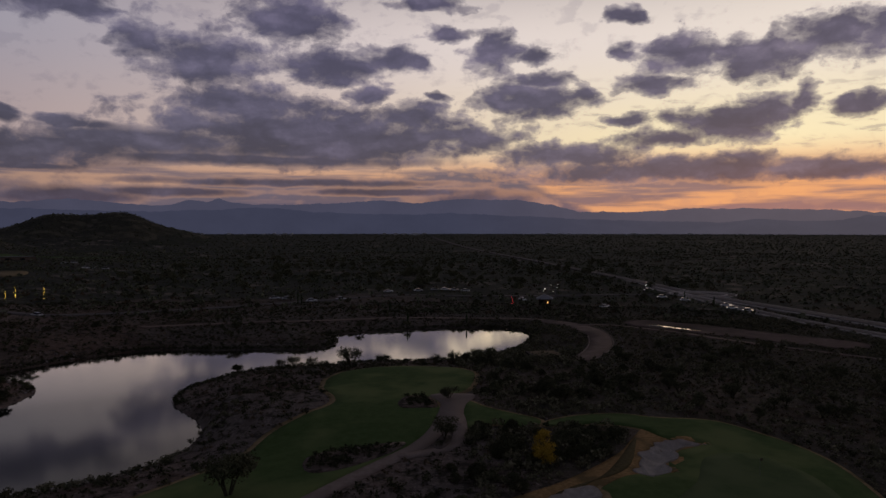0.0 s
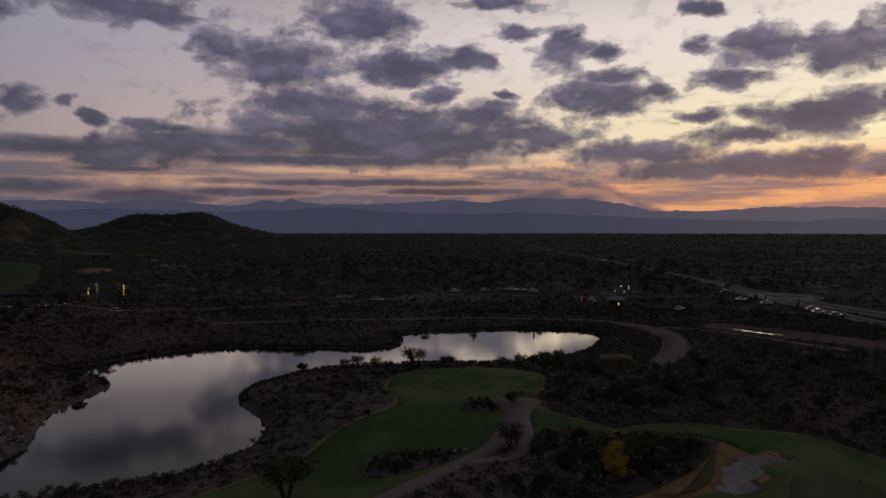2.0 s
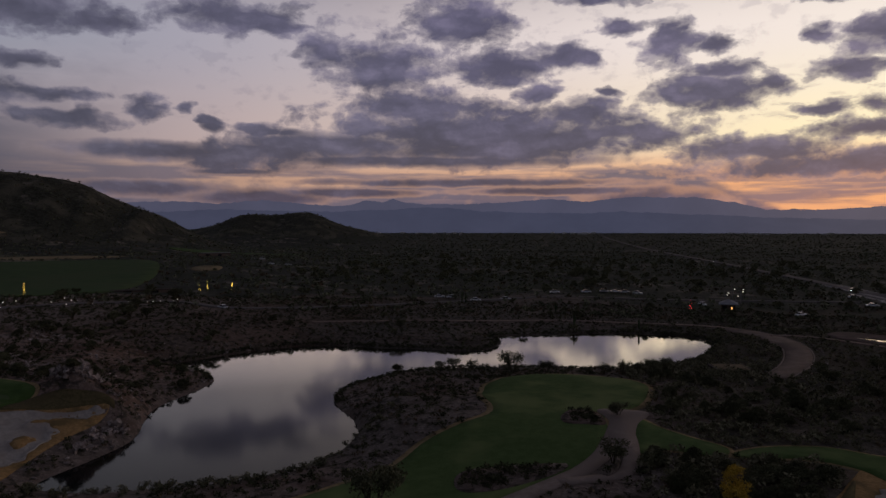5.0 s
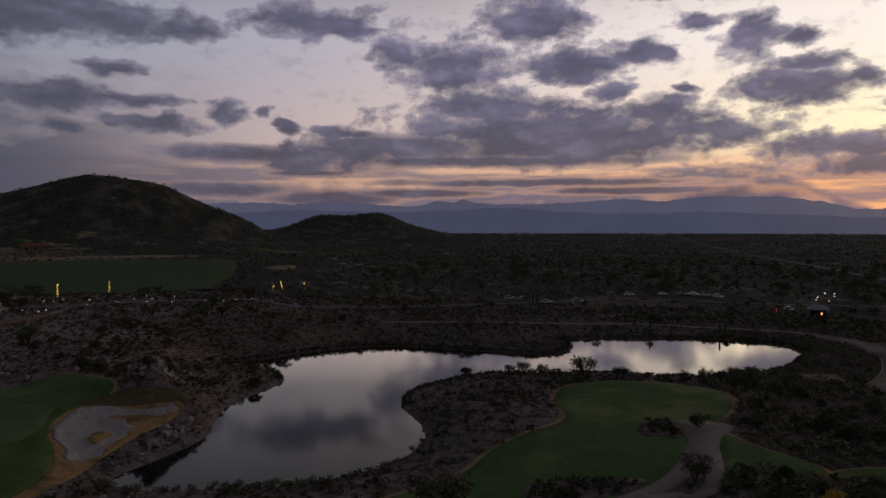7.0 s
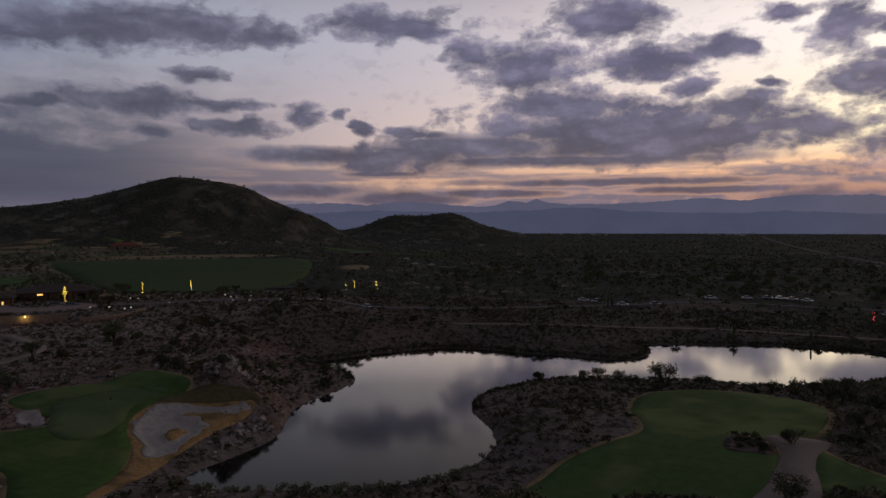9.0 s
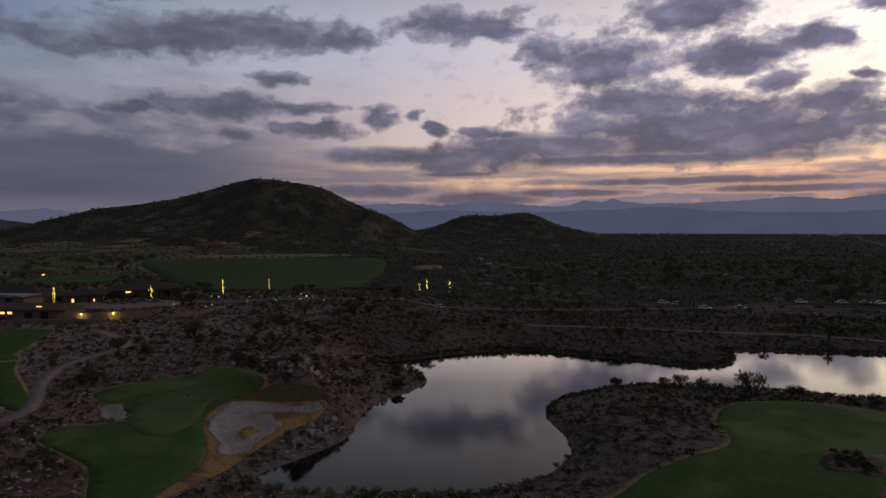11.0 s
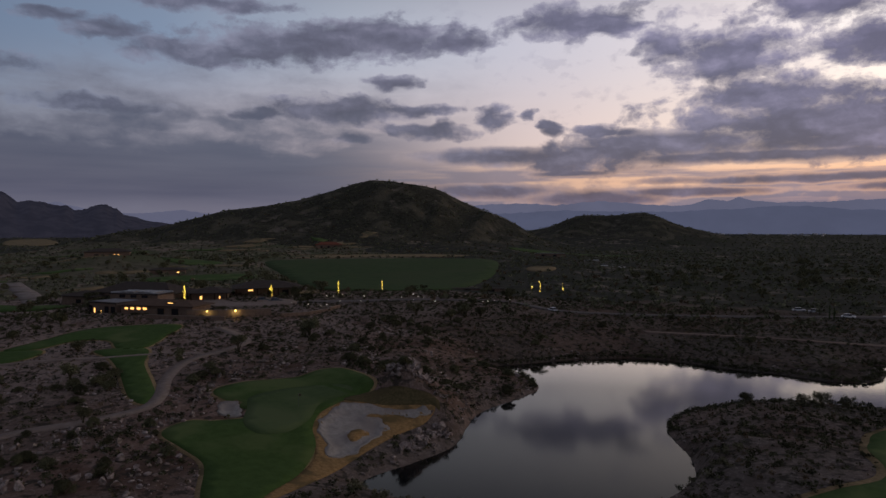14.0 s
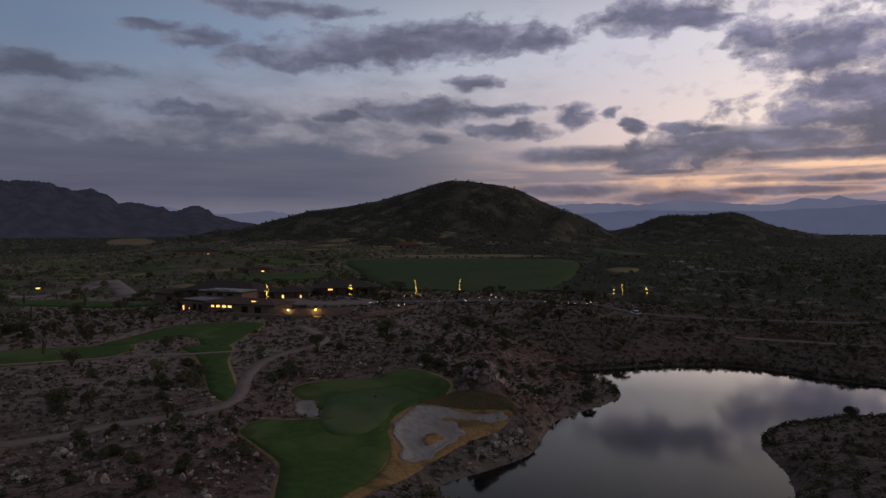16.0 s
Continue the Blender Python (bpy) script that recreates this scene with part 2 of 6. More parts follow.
sky = mix(W, 1.0, sky, ramp(W, off_sun, [(0.0, (1.14,) * 3), (0.14, (1.10,) * 3), (0.30, (0.96,) * 3), (0.42, (0.80,) * 3), (0.55, (0.76,) * 3), (1.0, (0.7,) * 3)]), "MULTIPLY")
nishita = node(W, "ShaderNodeTexSky", sky_type="NISHITA", sun_disc=False, sun_elevation=radians(-1.0), sun_rotation=radians(-SUNSET))
total = mix(W, 0.05, sky, nishita.outputs[0], "ADD")
W.links.new(node(W, "ShaderNodeBackground", [("Color", total), ("Strength", 1.0)]).outputs[0], node(W, "ShaderNodeOutputWorld").inputs[0])

sun = new("sun", bpy.data.lights.new("sun", "SUN"))
sun.data.energy, sun.data.angle, sun.data.color = 0.2, radians(25), (1.0, 0.72, 0.5)
sun.matrix_world = look((0, 0, 0), (math.sin(radians(SUNSET)), -math.cos(radians(SUNSET)), -math.tan(radians(4))))


# ---- materials ----
def material(name, rough=0.9, spec=0.2):
    m = bpy.data.materials.new(name)
    m.use_nodes = True
    t = m.node_tree
    b = t.nodes["Principled BSDF"]
    b.inputs["Roughness"].default_value = rough
    b.inputs["Specular IOR Level"].default_value = spec
    return m, t, b


def noisy(name, dark, light, scale, rough=0.95, spec=0.03, second=None, bump=0.0, island=0.0, thing=0.0):
    """A matt surface with grain at two scales; scale in features a metre."""
    m, t, b = material(name, rough, spec)
    at = node(t, "ShaderNodeTexCoord").outputs["Object"]
    big = node(t, "ShaderNodeTexNoise", [("Vector", at), ("Scale", scale * 0.12), ("Detail", 4.0)]).outputs["Fac"]
    fine = node(t, "ShaderNodeTexNoise", [("Vector", at), ("Scale", scale), ("Detail", 6.0), ("Roughness", 0.7)]).outputs["Fac"]
    col = mix(t, smooth(t, fine, 0.3, 0.7), dark, light)
    if second:
        col = mix(t, smooth(t, big, 0.48, 0.66), col, second)
    if island:
        rnd = node(t, "ShaderNodeNewGeometry").outputs["Random Per Island"]
        col = mix(t, 1.0, col, mix(t, rnd, (1 - island,) * 3, (1 + island,) * 3), "MULTIPLY")
    if thing:
        rnd = node(t, "ShaderNodeObjectInfo").outputs["Random"]
        col = mix(t, 1.0, col, mix(t, rnd, (1 - thing,) * 3, (1 + thing,) * 3), "MULTIPLY")
    t.links.new(col, b.inputs["Base Color"])
    if bump:
        n = node(t, "ShaderNodeBump", [("Height", fine), ("Distance", bump), ("Strength", 0.8)])
        t.links.new(n.outputs[0], b.inputs["Normal"])
    return m


def plain(name, col, rough=0.7, spec=0.3, metal=0.0):
    m, t, b = material(name, rough, spec)
    b.inputs["Base Color"].default_value = (*col, 1)
    b.inputs["Metallic"].default_value = metal
    return m


def glow(name, col, strength):
    m, t, b = material(name)
    b.inputs["Base Color"].default_value = (*col, 1)
    b.inputs["Emission Color"].default_value = (*col, 1)
    b.inputs["Emission Strength"].default_value = strength
    return m

from mathutils.geometry import delaunay_2d_cdt

DESERT, dt, db = material("desert_soil", 0.95, 0.03)
at = node(dt, "ShaderNodeTexCoord").outputs["Object"]
gravel = node(dt, "ShaderNodeTexNoise", [("Vector", at), ("Scale", 1.6), ("Detail", 8.0), ("Roughness", 0.75)]).outputs["Fac"]
tufts = node(dt, "ShaderNodeTexNoise", [("Vector", at), ("Scale", 0.55), ("Detail", 5.0), ("Roughness", 0.65)]).outputs["Fac"]
ground_tint = node(dt, "ShaderNodeTexNoise", [("Vector", at), ("Scale", 0.045), ("Detail", 4.0)]).outputs["Fac"]
soil = mix(dt, smooth(dt, ground_tint, 0.40, 0.62), (0.124, 0.104, 0.090), (0.158, 0.117, 0.096))
west = smooth(dt, node(dt, "ShaderNodeSeparateXYZ", [(0, at)]).outputs[0], -62.0, -95.0)
soil = mix(dt, west, soil, mix(dt, 1.0, soil, (1.10, 0.98, 0.93), "MULTIPLY"))
soil = mix(dt, smooth(dt, gravel, 0.45, 0.72), soil, mix(dt, west, (0.265, 0.220, 0.200), (0.295, 0.226, 0.198)))
pale_west = smooth(dt, node(dt, "ShaderNodeSeparateXYZ", [(0, at)]).outputs[0], -112.0, -150.0)
soil = mix(dt, calc(dt, "MULTIPLY", pale_west, 0.62), soil, (0.300, 0.236, 0.205))
stain = node(dt, "ShaderNodeTexNoise", [("Vector", at), ("Scale", 0.10), ("Detail", 5.0), ("Roughness", 0.6)]).outputs["Fac"]
soil = mix(dt, smooth(dt, stain, 0.50, 0.64), soil, mix(dt, 1.0, soil, (0.64, 0.58, 0.55), "MULTIPLY"))
far_shore = smooth(dt, node(dt, "ShaderNodeSeparateXYZ", [(0, at)]).outputs[1], 136.0, 158.0)
soil = mix(dt, far_shore, soil, mix(dt, 1.0, soil, (0.70, 0.73, 0.72), "MULTIPLY"))
# the soil darkens towards the east
dark_east = smooth(dt, node(dt, "ShaderNodeSeparateXYZ", [(0, at)]).outputs[0], 4.0, 16.0)
soil = mix(dt, dark_east, soil, mix(dt, 1.0, soil, (0.62, 0.64, 0.58), "MULTIPLY"))
soil = mix(dt, calc(dt, "MULTIPLY", smooth(dt, tufts, 0.50, 0.60), 0.85), mix(dt, 1.0, soil, (0.88, 0.88, 0.88), "MULTIPLY"), (0.038, 0.035, 0.027))
dt.links.new(soil, db.inputs["Base Color"])
dt.links.new(node(dt, "ShaderNodeBump", [("Height", gravel), ("Distance", 0.25), ("Strength", 0.9)]).outputs[0], db.inputs["Normal"])
TURF = noisy("fairway_turf", (0.041, 0.071, 0.021), (0.059, 0.097, 0.029), 0.7, second=(0.084, 0.112, 0.041), bump=0.03)
TURF_EAST = noisy("olive_fairway_turf", (0.047, 0.078, 0.025), (0.068, 0.103, 0.035), 0.7, second=(0.108, 0.136, 0.052), bump=0.03)
PUTTING = noisy("putting_turf", (0.056, 0.084, 0.034), (0.072, 0.102, 0.042), 0.8, second=(0.088, 0.114, 0.052), bump=0.01)
ROUGH = noisy("dormant_rough_grass", (0.17, 0.104, 0.046), (0.32, 0.205, 0.092), 2.2, second=(0.125, 0.090, 0.042), bump=0.08)
FRINGE = noisy("tan_fringe_grass", (0.17, 0.124, 0.066), (0.29, 0.215, 0.118), 2.0, second=(0.125, 0.100, 0.054), bump=0.05)
OLIVE_ROUGH = noisy("olive_rough_grass", (0.060, 0.052, 0.026), (0.115, 0.092, 0.046), 2.2, second=(0.082, 0.066, 0.034), bump=0.08)
FAR_ROUGH = noisy("distant_dormant_grass", (0.15, 0.115, 0.064), (0.24, 0.185, 0.108), 0.5, second=(0.10, 0.092, 0.052), bump=0.06)
SAND = noisy("bunker_sand", (0.225, 0.205, 0.183), (0.34, 0.310, 0.278), 1.2, second=(0.245, 0.213, 0.188), bump=0.03)
CONCRETE = noisy("path_concrete", (0.17, 0.135, 0.115), (0.24, 0.195, 0.17), 0.9, second=(0.18, 0.145, 0.125))
DIRT = noisy("dirt_track", (0.125, 0.095, 0.080), (0.185, 0.142, 0.120), 0.5, second=(0.12, 0.092, 0.078))
ASPHALT = noisy("road_asphalt", (0.085, 0.076, 0.074), (0.135, 0.122, 0.116), 0.5)
KERB = noisy("kerb_concrete", (0.34, 0.31, 0.29), (0.48, 0.44, 0.41), 1.0)
SCRUB_LEAF = noisy("low_scrub_leaf", (0.026, 0.030, 0.016), (0.085, 0.086, 0.048), 0.45, island=0.55)
WASH_SAND = noisy("pale_wash_sand", (0.16, 0.136, 0.124), (0.25, 0.216, 0.196), 0.5, second=(0.13, 0.108, 0.092))
RED_DIRT = noisy("red_dirt", (0.070, 0.050, 0.046), (0.135, 0.098, 0.088), 0.4, second=(0.055, 0.042, 0.036), bump=0.05)
LEAF = noisy("shrub_leaf", (0.078, 0.078, 0.046), (0.180, 0.164, 0.104), 0.45, island=0.4)
FAR_LEAF = noisy("distant_leaf", (0.070, 0.078, 0.048), (0.160, 0.164, 0.104), 0.1, island=0.5)
RANGE_TURF = noisy("practice_turf", (0.038, 0.061, 0.025), (0.053, 0.080, 0.032), 0.2, second=(0.052, 0.072, 0.032))
DRY = noisy("dry_brush", (0.075, 0.055, 0.035), (0.13, 0.10, 0.065), 0.6, island=0.4)
TREE_LEAF = noisy("desert_tree_leaf", (0.060, 0.064, 0.036), (0.130, 0.124, 0.072), 0.5, thing=0.35)
GOLD_LEAF = noisy("golden_leaf", (0.34, 0.22, 0.03), (0.52, 0.36, 0.06), 0.8)
BARK = noisy("bark", (0.05, 0.045, 0.03), (0.09, 0.08, 0.05), 3.0)
ROCK = noisy("granite_rock", (0.085, 0.071, 0.065), (0.31, 0.262, 0.240), 1.6, second=(0.16, 0.116, 0.098), bump=0.12, island=0.25, thing=0.3)
HILL = noisy("hill_scrub", (0.020, 0.021, 0.015), (0.062, 0.060, 0.044), 0.28, second=(0.088, 0.080, 0.058), bump=1.5)
PLAIN = noisy("plain_scrub", (0.020, 0.022, 0.017), (0.060, 0.058, 0.046), 0.16, second=(0.030, 0.034, 0.022), bump=0.8)


def bare_patches(mat, scale, low, high, col, belt=None):
    """Pale bare ground between the scrub, in patches, more of them along wide belts."""
    t = mat.node_tree
    b = t.nodes["Principled BSDF"]
    at = node(t, "ShaderNodeTexCoord").outputs["Object"]
    n = node(t, "ShaderNodeTexNoise", [("Vector", at), ("Scale", scale), ("Detail", 6.0), ("Roughness", 0.62)]).outputs["Fac"]
    if belt:
        wide = node(t, "ShaderNodeTexNoise", [("Vector", at), ("Scale", belt), ("Detail", 3.0)]).outputs["Fac"]
        n = calc(t, "ADD", n, calc(t, "MULTIPLY_ADD", wide, 0.5, -0.25))
    t.links.new(mix(t, smooth(t, n, low, high), b.inputs["Base Color"].links[0].from_socket, col), b.inputs["Base Color"])


bare_patches(PLAIN, 0.075, 0.58, 0.68, (0.150, 0.126, 0.104), 0.008)
bare_patches(PLAIN, 0.020, 0.63, 0.70, (0.190, 0.160, 0.132), 0.004)
COURSE_SOIL = noisy("course_rough_ground", (0.060, 0.058, 0.040), (0.135, 0.122, 0.084), 0.16, second=(0.078, 0.086, 0.046), bump=0.5)
bare_patches(COURSE_SOIL, 0.05, 0.56, 0.66, (0.200, 0.160, 0.125), 0.012)
bare_patches(HILL, 0.05, 0.59, 0.72, (0.128, 0.112, 0.090), 0.009)


# ---- outlines in plan ----
def curve(points, closed=True, step=0.8):
    """A smooth line through a few corners, as an array of points about step apart."""
    p = np.array(points, float)
    n = len(p)
    out = []
    for i in range(n if closed else n - 1):
        a, b, c, d = (p[(i + k) % n] if closed else p[min(max(i + k, 0), n - 1)] for k in (-1, 0, 1, 2))
        m = max(2, int(np.linalg.norm(c - b) / step))
        for s in np.arange(m) / m:
            out.append(0.5 * (2 * b + (c - a) * s + (2 * a - 5 * b + 4 * c - d) * s**2 + (3 * b - a - 3 * c + d) * s**3))
    if not closed:
        out.append(p[-1])
    return np.array(out)


def side(line, x, y):
    """Signed distance to a closed outline: negative inside."""
    x, y = np.asarray(x, float).ravel(), np.asarray(y, float).ravel()
    best = np.full(len(x), 1e9)
    inside = np.zeros(len(x), bool)
    lo, hi = line.min(0) - 40, line.max(0) + 40
    pick = np.where((x > lo[0]) & (x < hi[0]) & (y > lo[1]) & (y < hi[1]))[0]
    if not len(pick):
        return best
    a, e = line, np.roll(line, -1, 0) - line
    ee, ey = np.maximum((e * e).sum(1), 1e-9), np.where(np.abs(e[:, 1]) < 1e-12, 1e-12, e[:, 1])
    up = a[:, 1] + e[:, 1]
    for some in np.array_split(pick, 1 + len(pick) * len(line) // 400000):
        qx, qy = x[some, None] - a[:, 0], y[some, None] - a[:, 1]
        s = np.clip((qx * e[:, 0] + qy * e[:, 1]) / ee, 0, 1)
        d = np.sqrt(((qx - s * e[:, 0]) ** 2 + (qy - s * e[:, 1]) ** 2).min(1))
        odd = (((a[:, 1] > y[some, None]) != (up > y[some, None])) & (qx < e[:, 0] * qy / ey)).sum(1) % 2 == 1
        best[some] = np.where(odd, -d, d)
    return best


def ragged(line, amount, seed):
    """An outline with an uneven edge."""
    r = np.random.RandomState(seed)
    push = np.convolve(np.tile(r.randn(len(line)), 3), [0.25, 0.5, 0.25], "same")[len(line):2 * len(line)]
    return grown(line, 1.0) * (amount * push)[:, None] + line * (1 - amount * push)[:, None]


def strip(points, wide, closed=False, step=1.5):
    """The outline of a path of that width along a line."""
    mid = curve(points, closed, step)
    run = np.gradient(mid, axis=0)
    run /= np.linalg.norm(run, axis=1)[:, None] + 1e-9
    across = np.stack([-run[:, 1], run[:, 0]], 1) * wide / 2
    return np.concatenate([mid + across, (mid - across)[::-1]])


def grown(line, by):
    """An outline moved outwards."""
    run = np.roll(line, -1, 0) - np.roll(line, 1, 0)
    run /= np.linalg.norm(run, axis=1)[:, None] + 1e-9
    area = np.sum(line[:, 0] * np.roll(line[:, 1], -1) - np.roll(line[:, 0], -1) * line[:, 1])
    return line + np.stack([run[:, 1], -run[:, 0]], 1) * by * (1 if area > 0 else -1)


LAKE = curve([(-83.2, 140.5), (-80.9, 131), (-80.9, 123.4), (-79.6, 114.7), (-72.2, 101.1), (-71, 95.8), (-71, 89.6), (-70.8, 80.3),
              (-63, 79.8), (-55.3, 83.5), (-48, 87.8), (-41.4, 93.6), (-38.8, 100.5), (-38.2, 106.9), (-39.2, 112.2), (-42.7, 118.8),
              (-47.7, 124.7), (-51.6, 131.3), (-53, 137.7), (-50.4, 147.5), (-46, 157), (-38, 164), (-29, 168), (-20, 170),
              (-8.7, 171), (1.9, 173), (10.4, 178.5), (18.6, 188), (25.9, 206), (27, 218.8), (20.3, 227), (4.9, 229), (-12.4, 224),
              (-34.8, 213.4), (-31, 204), (-32, 192), (-38, 187.3), (-49.8, 187.6), (-61.6, 186.4), (-71.5, 187.3), (-83.3, 183.6),
              (-92.3, 174.4), (-98.7, 162.4), (-103, 154), (-103.5, 150), (-92.6, 149)])
GREEN_WEST = curve([(-96.8, 66.4), (-98.8, 71.4), (-96, 74.6), (-95.2, 80), (-108.7, 81.4), (-111, 87.8), (-107.6, 96.4), (-105.4, 105.9), (-93.5, 102.8), (-90.4, 100.5), (-90.6, 97.7),
                    (-90.4, 93.3), (-88.9, 88), (-85.4, 83.8), (-81, 80.9), (-77.4, 77), (-73.3, 71.3), (-70, 65), (-66.2, 59.8), (-68.4, 56.5), (-74.4, 59.5), (-80.7, 63.6), (-84.3, 65.2), (-90.2, 65.6)])
PUTT_WEST = curve([(-97.7, 80.7), (-102.3, 84.5), (-102, 91), (-99, 98), (-94.3, 99.3), (-92.5, 96.3), (-91.8, 90.4), (-88, 85.2), (-86.2, 79.8), (-88, 76.2), (-92.8, 76.9)])
ROUGH_WEST = curve([(-69.2, 63.5), (-77.6, 77.7), (-86.2, 83.9), (-90, 89.6), (-89.8, 95.6), (-84, 101.5), (-79.2, 103.6), (-77.6, 100.5), (-76.8, 91), (-74.6, 80.5), (-69.6, 68)])
OLIVE_WEST = curve([(-90.8, 94.4), (-91.2, 97.8), (-88.4, 100.9), (-83.8, 102.9), (-79.2, 104.4), (-77.6, 103.2), (-79.3, 103.0), (-83.6, 99.4), (-87.5, 96.8)], step=0.5)
SAND_WEST = ragged(curve([(-87, 86.1), (-88.3, 89.3), (-90, 93.4), (-87.4, 96), (-83.5, 98.6), (-79, 102.4), (-79.3, 100.4), (-84, 95), (-84, 92.9), (-81, 94), (-79.2, 93.5), (-78.1, 88.8), (-76.6, 82.9), (-77.8, 80.3), (-80.4, 82.5), (-83.5, 83.4)], step=0.5), 0.50, 1)
SAND_ISLE = ragged(curve([(-81.4, 86.9), (-82, 89), (-80.4, 90.2), (-79.4, 87.6), (-79.8, 86.2)], step=0.4), 0.32, 2)
SAND_SMALL = ragged(curve([(-103, 79.1), (-101.7, 81.5), (-96.8, 79.2), (-97, 76.6), (-99.4, 77)], step=0.5), 0.50, 5)
FAIR_NORTH = curve([(-179.3, 71.4), (-183.7, 81), (-187.8, 92.6), (-182, 102.5), (-172.3, 109.7), (-162.4, 100.7), (-154.4, 91.8), (-158.5, 87.6), (-169, 90), (-175.4, 85), (-174.3, 76.7)])
FAIR_FAR = curve([(-225, 15), (-195.9, 50), (-188.7, 60), (-179.7, 69.7), (-171.7, 76.5), (-165.7, 72.1), (-166.3, 62.7), (-173.6, 50.6), (-200, 10)])
FAIR_TONGUE = curve([(-160.8, 83.6), (-153.2, 91.3), (-138.8, 84.1), (-124.2, 78.4), (-115.5, 74.7), (-111.6, 71), (-118.3, 71.5), (-135.5, 77.7), (-149.7, 82)])
FAIR_EAST = curve([(-21.9, 127.8), (-21.9, 134), (-16.9, 142.8), (-8.8, 147), (-.5, 145), (5.3, 138.5), (6.1, 132), (4.4, 121.4), (1.5, 116),
                   (-.9, 113), (-.5, 104.8), (-1.5, 95.2), (-4.7, 89), (-9.8, 82.3), (-14, 76), (-18, 68), (-41, 66), (-38, 70), (-31, 82), (-26.5, 90),
                   (-24.4, 97.6), (-20.8, 103.6), (-17.7, 109.8), (-18.2, 115.2), (-20.9, 121.4)])
BED_NORTH = curve([(-7.2, 110.2), (-5.8, 114.8), (-2.2, 114), (-.8, 107.7), (-3.9, 107), (-6.3, 107)], step=0.5)
BED_SOUTH = curve([(-17.4, 85), (-16.4, 88.6), (-10.8, 90.6), (-6.3, 91.5), (-4.9, 91), (-6.9, 87.3), (-11.8, 82.6), (-15.7, 81.5)], step=0.5)
FAIR_WEDGE = curve([(3.5, 111.4), (6.7, 107.8), (10, 104.6), (14.2, 100.8), (12.5, 97.3), (7, 98.4), (2.7, 97.2)])
FAIR_SOUTH = curve([(14.3, 98.7), (19.1, 102.9), (26.5, 105.2), (32, 103.6), (40.2, 102.8), (44.5, 97.3), (47.9, 89.9), (48.5, 81), (46, 68), (40, 55), (14, 60),
                    (15.2, 71.7), (19.7, 77.9), (22.8, 79.8), (26.2, 80.4), (29.1, 87), (34.7, 91.5), (30.4, 93.2), (27.8, 97.6), (22.6, 99.4), (17.4, 97.9)])
ROUGH_SOUTH = curve([(2, 66), (5.7, 71.5), (13.8, 77.7), (21.8, 86.4), (25.9, 93.5), (29.4, 99), (31.5, 96.6), (35.3, 92), (31.3, 88.2), (27.5, 81), (19.7, 77.9), (15.4, 71.7), (12, 64)])
SAND_EAST = ragged(curve([(23.1, 81.3), (25.7, 87.8), (30.2, 92.7), (35.1, 91.7), (31, 89.3), (28.6, 85.5), (26.1, 80.4), (24.1, 79.9)], step=0.5), 0.50, 3)
SAND_LOW = ragged(curve([(10.8, 72.4), (13.4, 75.1), (16.7, 76.2), (17.1, 74.4), (14.6, 71.7), (11.5, 70.9)], step=0.5), 0.50, 4)
PUTT_SOUTH = curve([(24, 70), (29, 78), (33, 86), (39, 88), (43, 82), (43, 73), (39, 62), (28, 60)])
RANGE = curve([(-410, 302), (-385, 355), (-353, 405), (-318, 434), (-243, 340), (-194, 251), (-193, 221.5), (-196, 195), (-215, 187), (-314, 243)], step=4)
PATH_WEST = strip([(-135, 5), (-121, 25), (-117.6, 37), (-113.7, 45.7), (-112.6, 54.3), (-109.9, 61.5), (-109.4, 69.7), (-113.9, 74.8), (-124.1, 81.2),
                   (-133, 89), (-136.4, 95.3), (-137.6, 102.2), (-142.5, 109.8), (-154, 113), (-162, 114)], 2.3)
PATH_FORK = strip([(-190, 30), (-168.4, 61), (-164, 67.6), (-158.5, 75.1), (-152.4, 81.2), (-147.5, 87.9), (-141.8, 94.3), (-137, 96.5)], 1.5)
PATH_EAST = strip([(-24, 58), (-14.9, 72.3), (-10.7, 79), (-6.6, 85), (-2.9, 90.6), (-.9, 95.7), (.2, 102.2), (.8, 108)], 2.3)
PATH_LOOP = strip([(-5.6, 85.8), (-1.7, 87.6), (1.4, 89.7), (2.4, 94.8), (2.4, 100.4), (1.9, 106)], 1.9)
BED_FORK = curve([(-1.2, 89.4), (-.2, 92.5), (.6, 95.6), (1.1, 92.8), (.6, 90.0), (-.3, 88.4)], step=0.5)
PLAZA = curve([(-2.2, 115.0), (-.6, 116.6), (2.4, 116.8), (5.4, 115.6), (3.6, 109), (3.0, 101.8), (2.6, 98), (.5, 98.2), (-.6, 104), (-.4, 110)], step=0.6)
DIRT_BEND = curve([(33, 238), (42.8, 230.5), (47.7, 217.5), (48.4, 206), (46.6, 190), (41.4, 173), (33.8, 156.5), (30.6, 159.5), (36.8, 176), (41, 192), (42, 203), (39.8, 221), (33, 233)])
DAM_TRACK = strip([(-90, 205), (-60, 222), (-36.8, 231.7), (-16.5, 239.9), (3.2, 241.5), (22.9, 241.4), (34.2, 237.5), (42, 230)], 2.8)
ROAD = strip([(-60, 3200), (-10, 2000), (36, 1230), (64, 914), (89, 699), (101, 573), (112, 463), (117, 396), (122, 329), (130, 288), (138, 251), (147, 210), (160, 150), (190, 40), (230, -90)], 9.0, step=8)
CIRCLE = [(125 + 10.5 * math.cos(a), 332 + 10.5 * math.sin(a)) for a in np.radians(np.arange(0, 360, 20))]
TRACK_EAST = strip([(44, 224), (52, 224), (60, 219), (71, 207), (81, 192), (92, 179), (110, 160)], 3.0)
CLEARING = curve([(60, 226), (67, 237), (84, 226), (98, 210), (116, 190), (106, 180), (86, 197), (70, 213)])
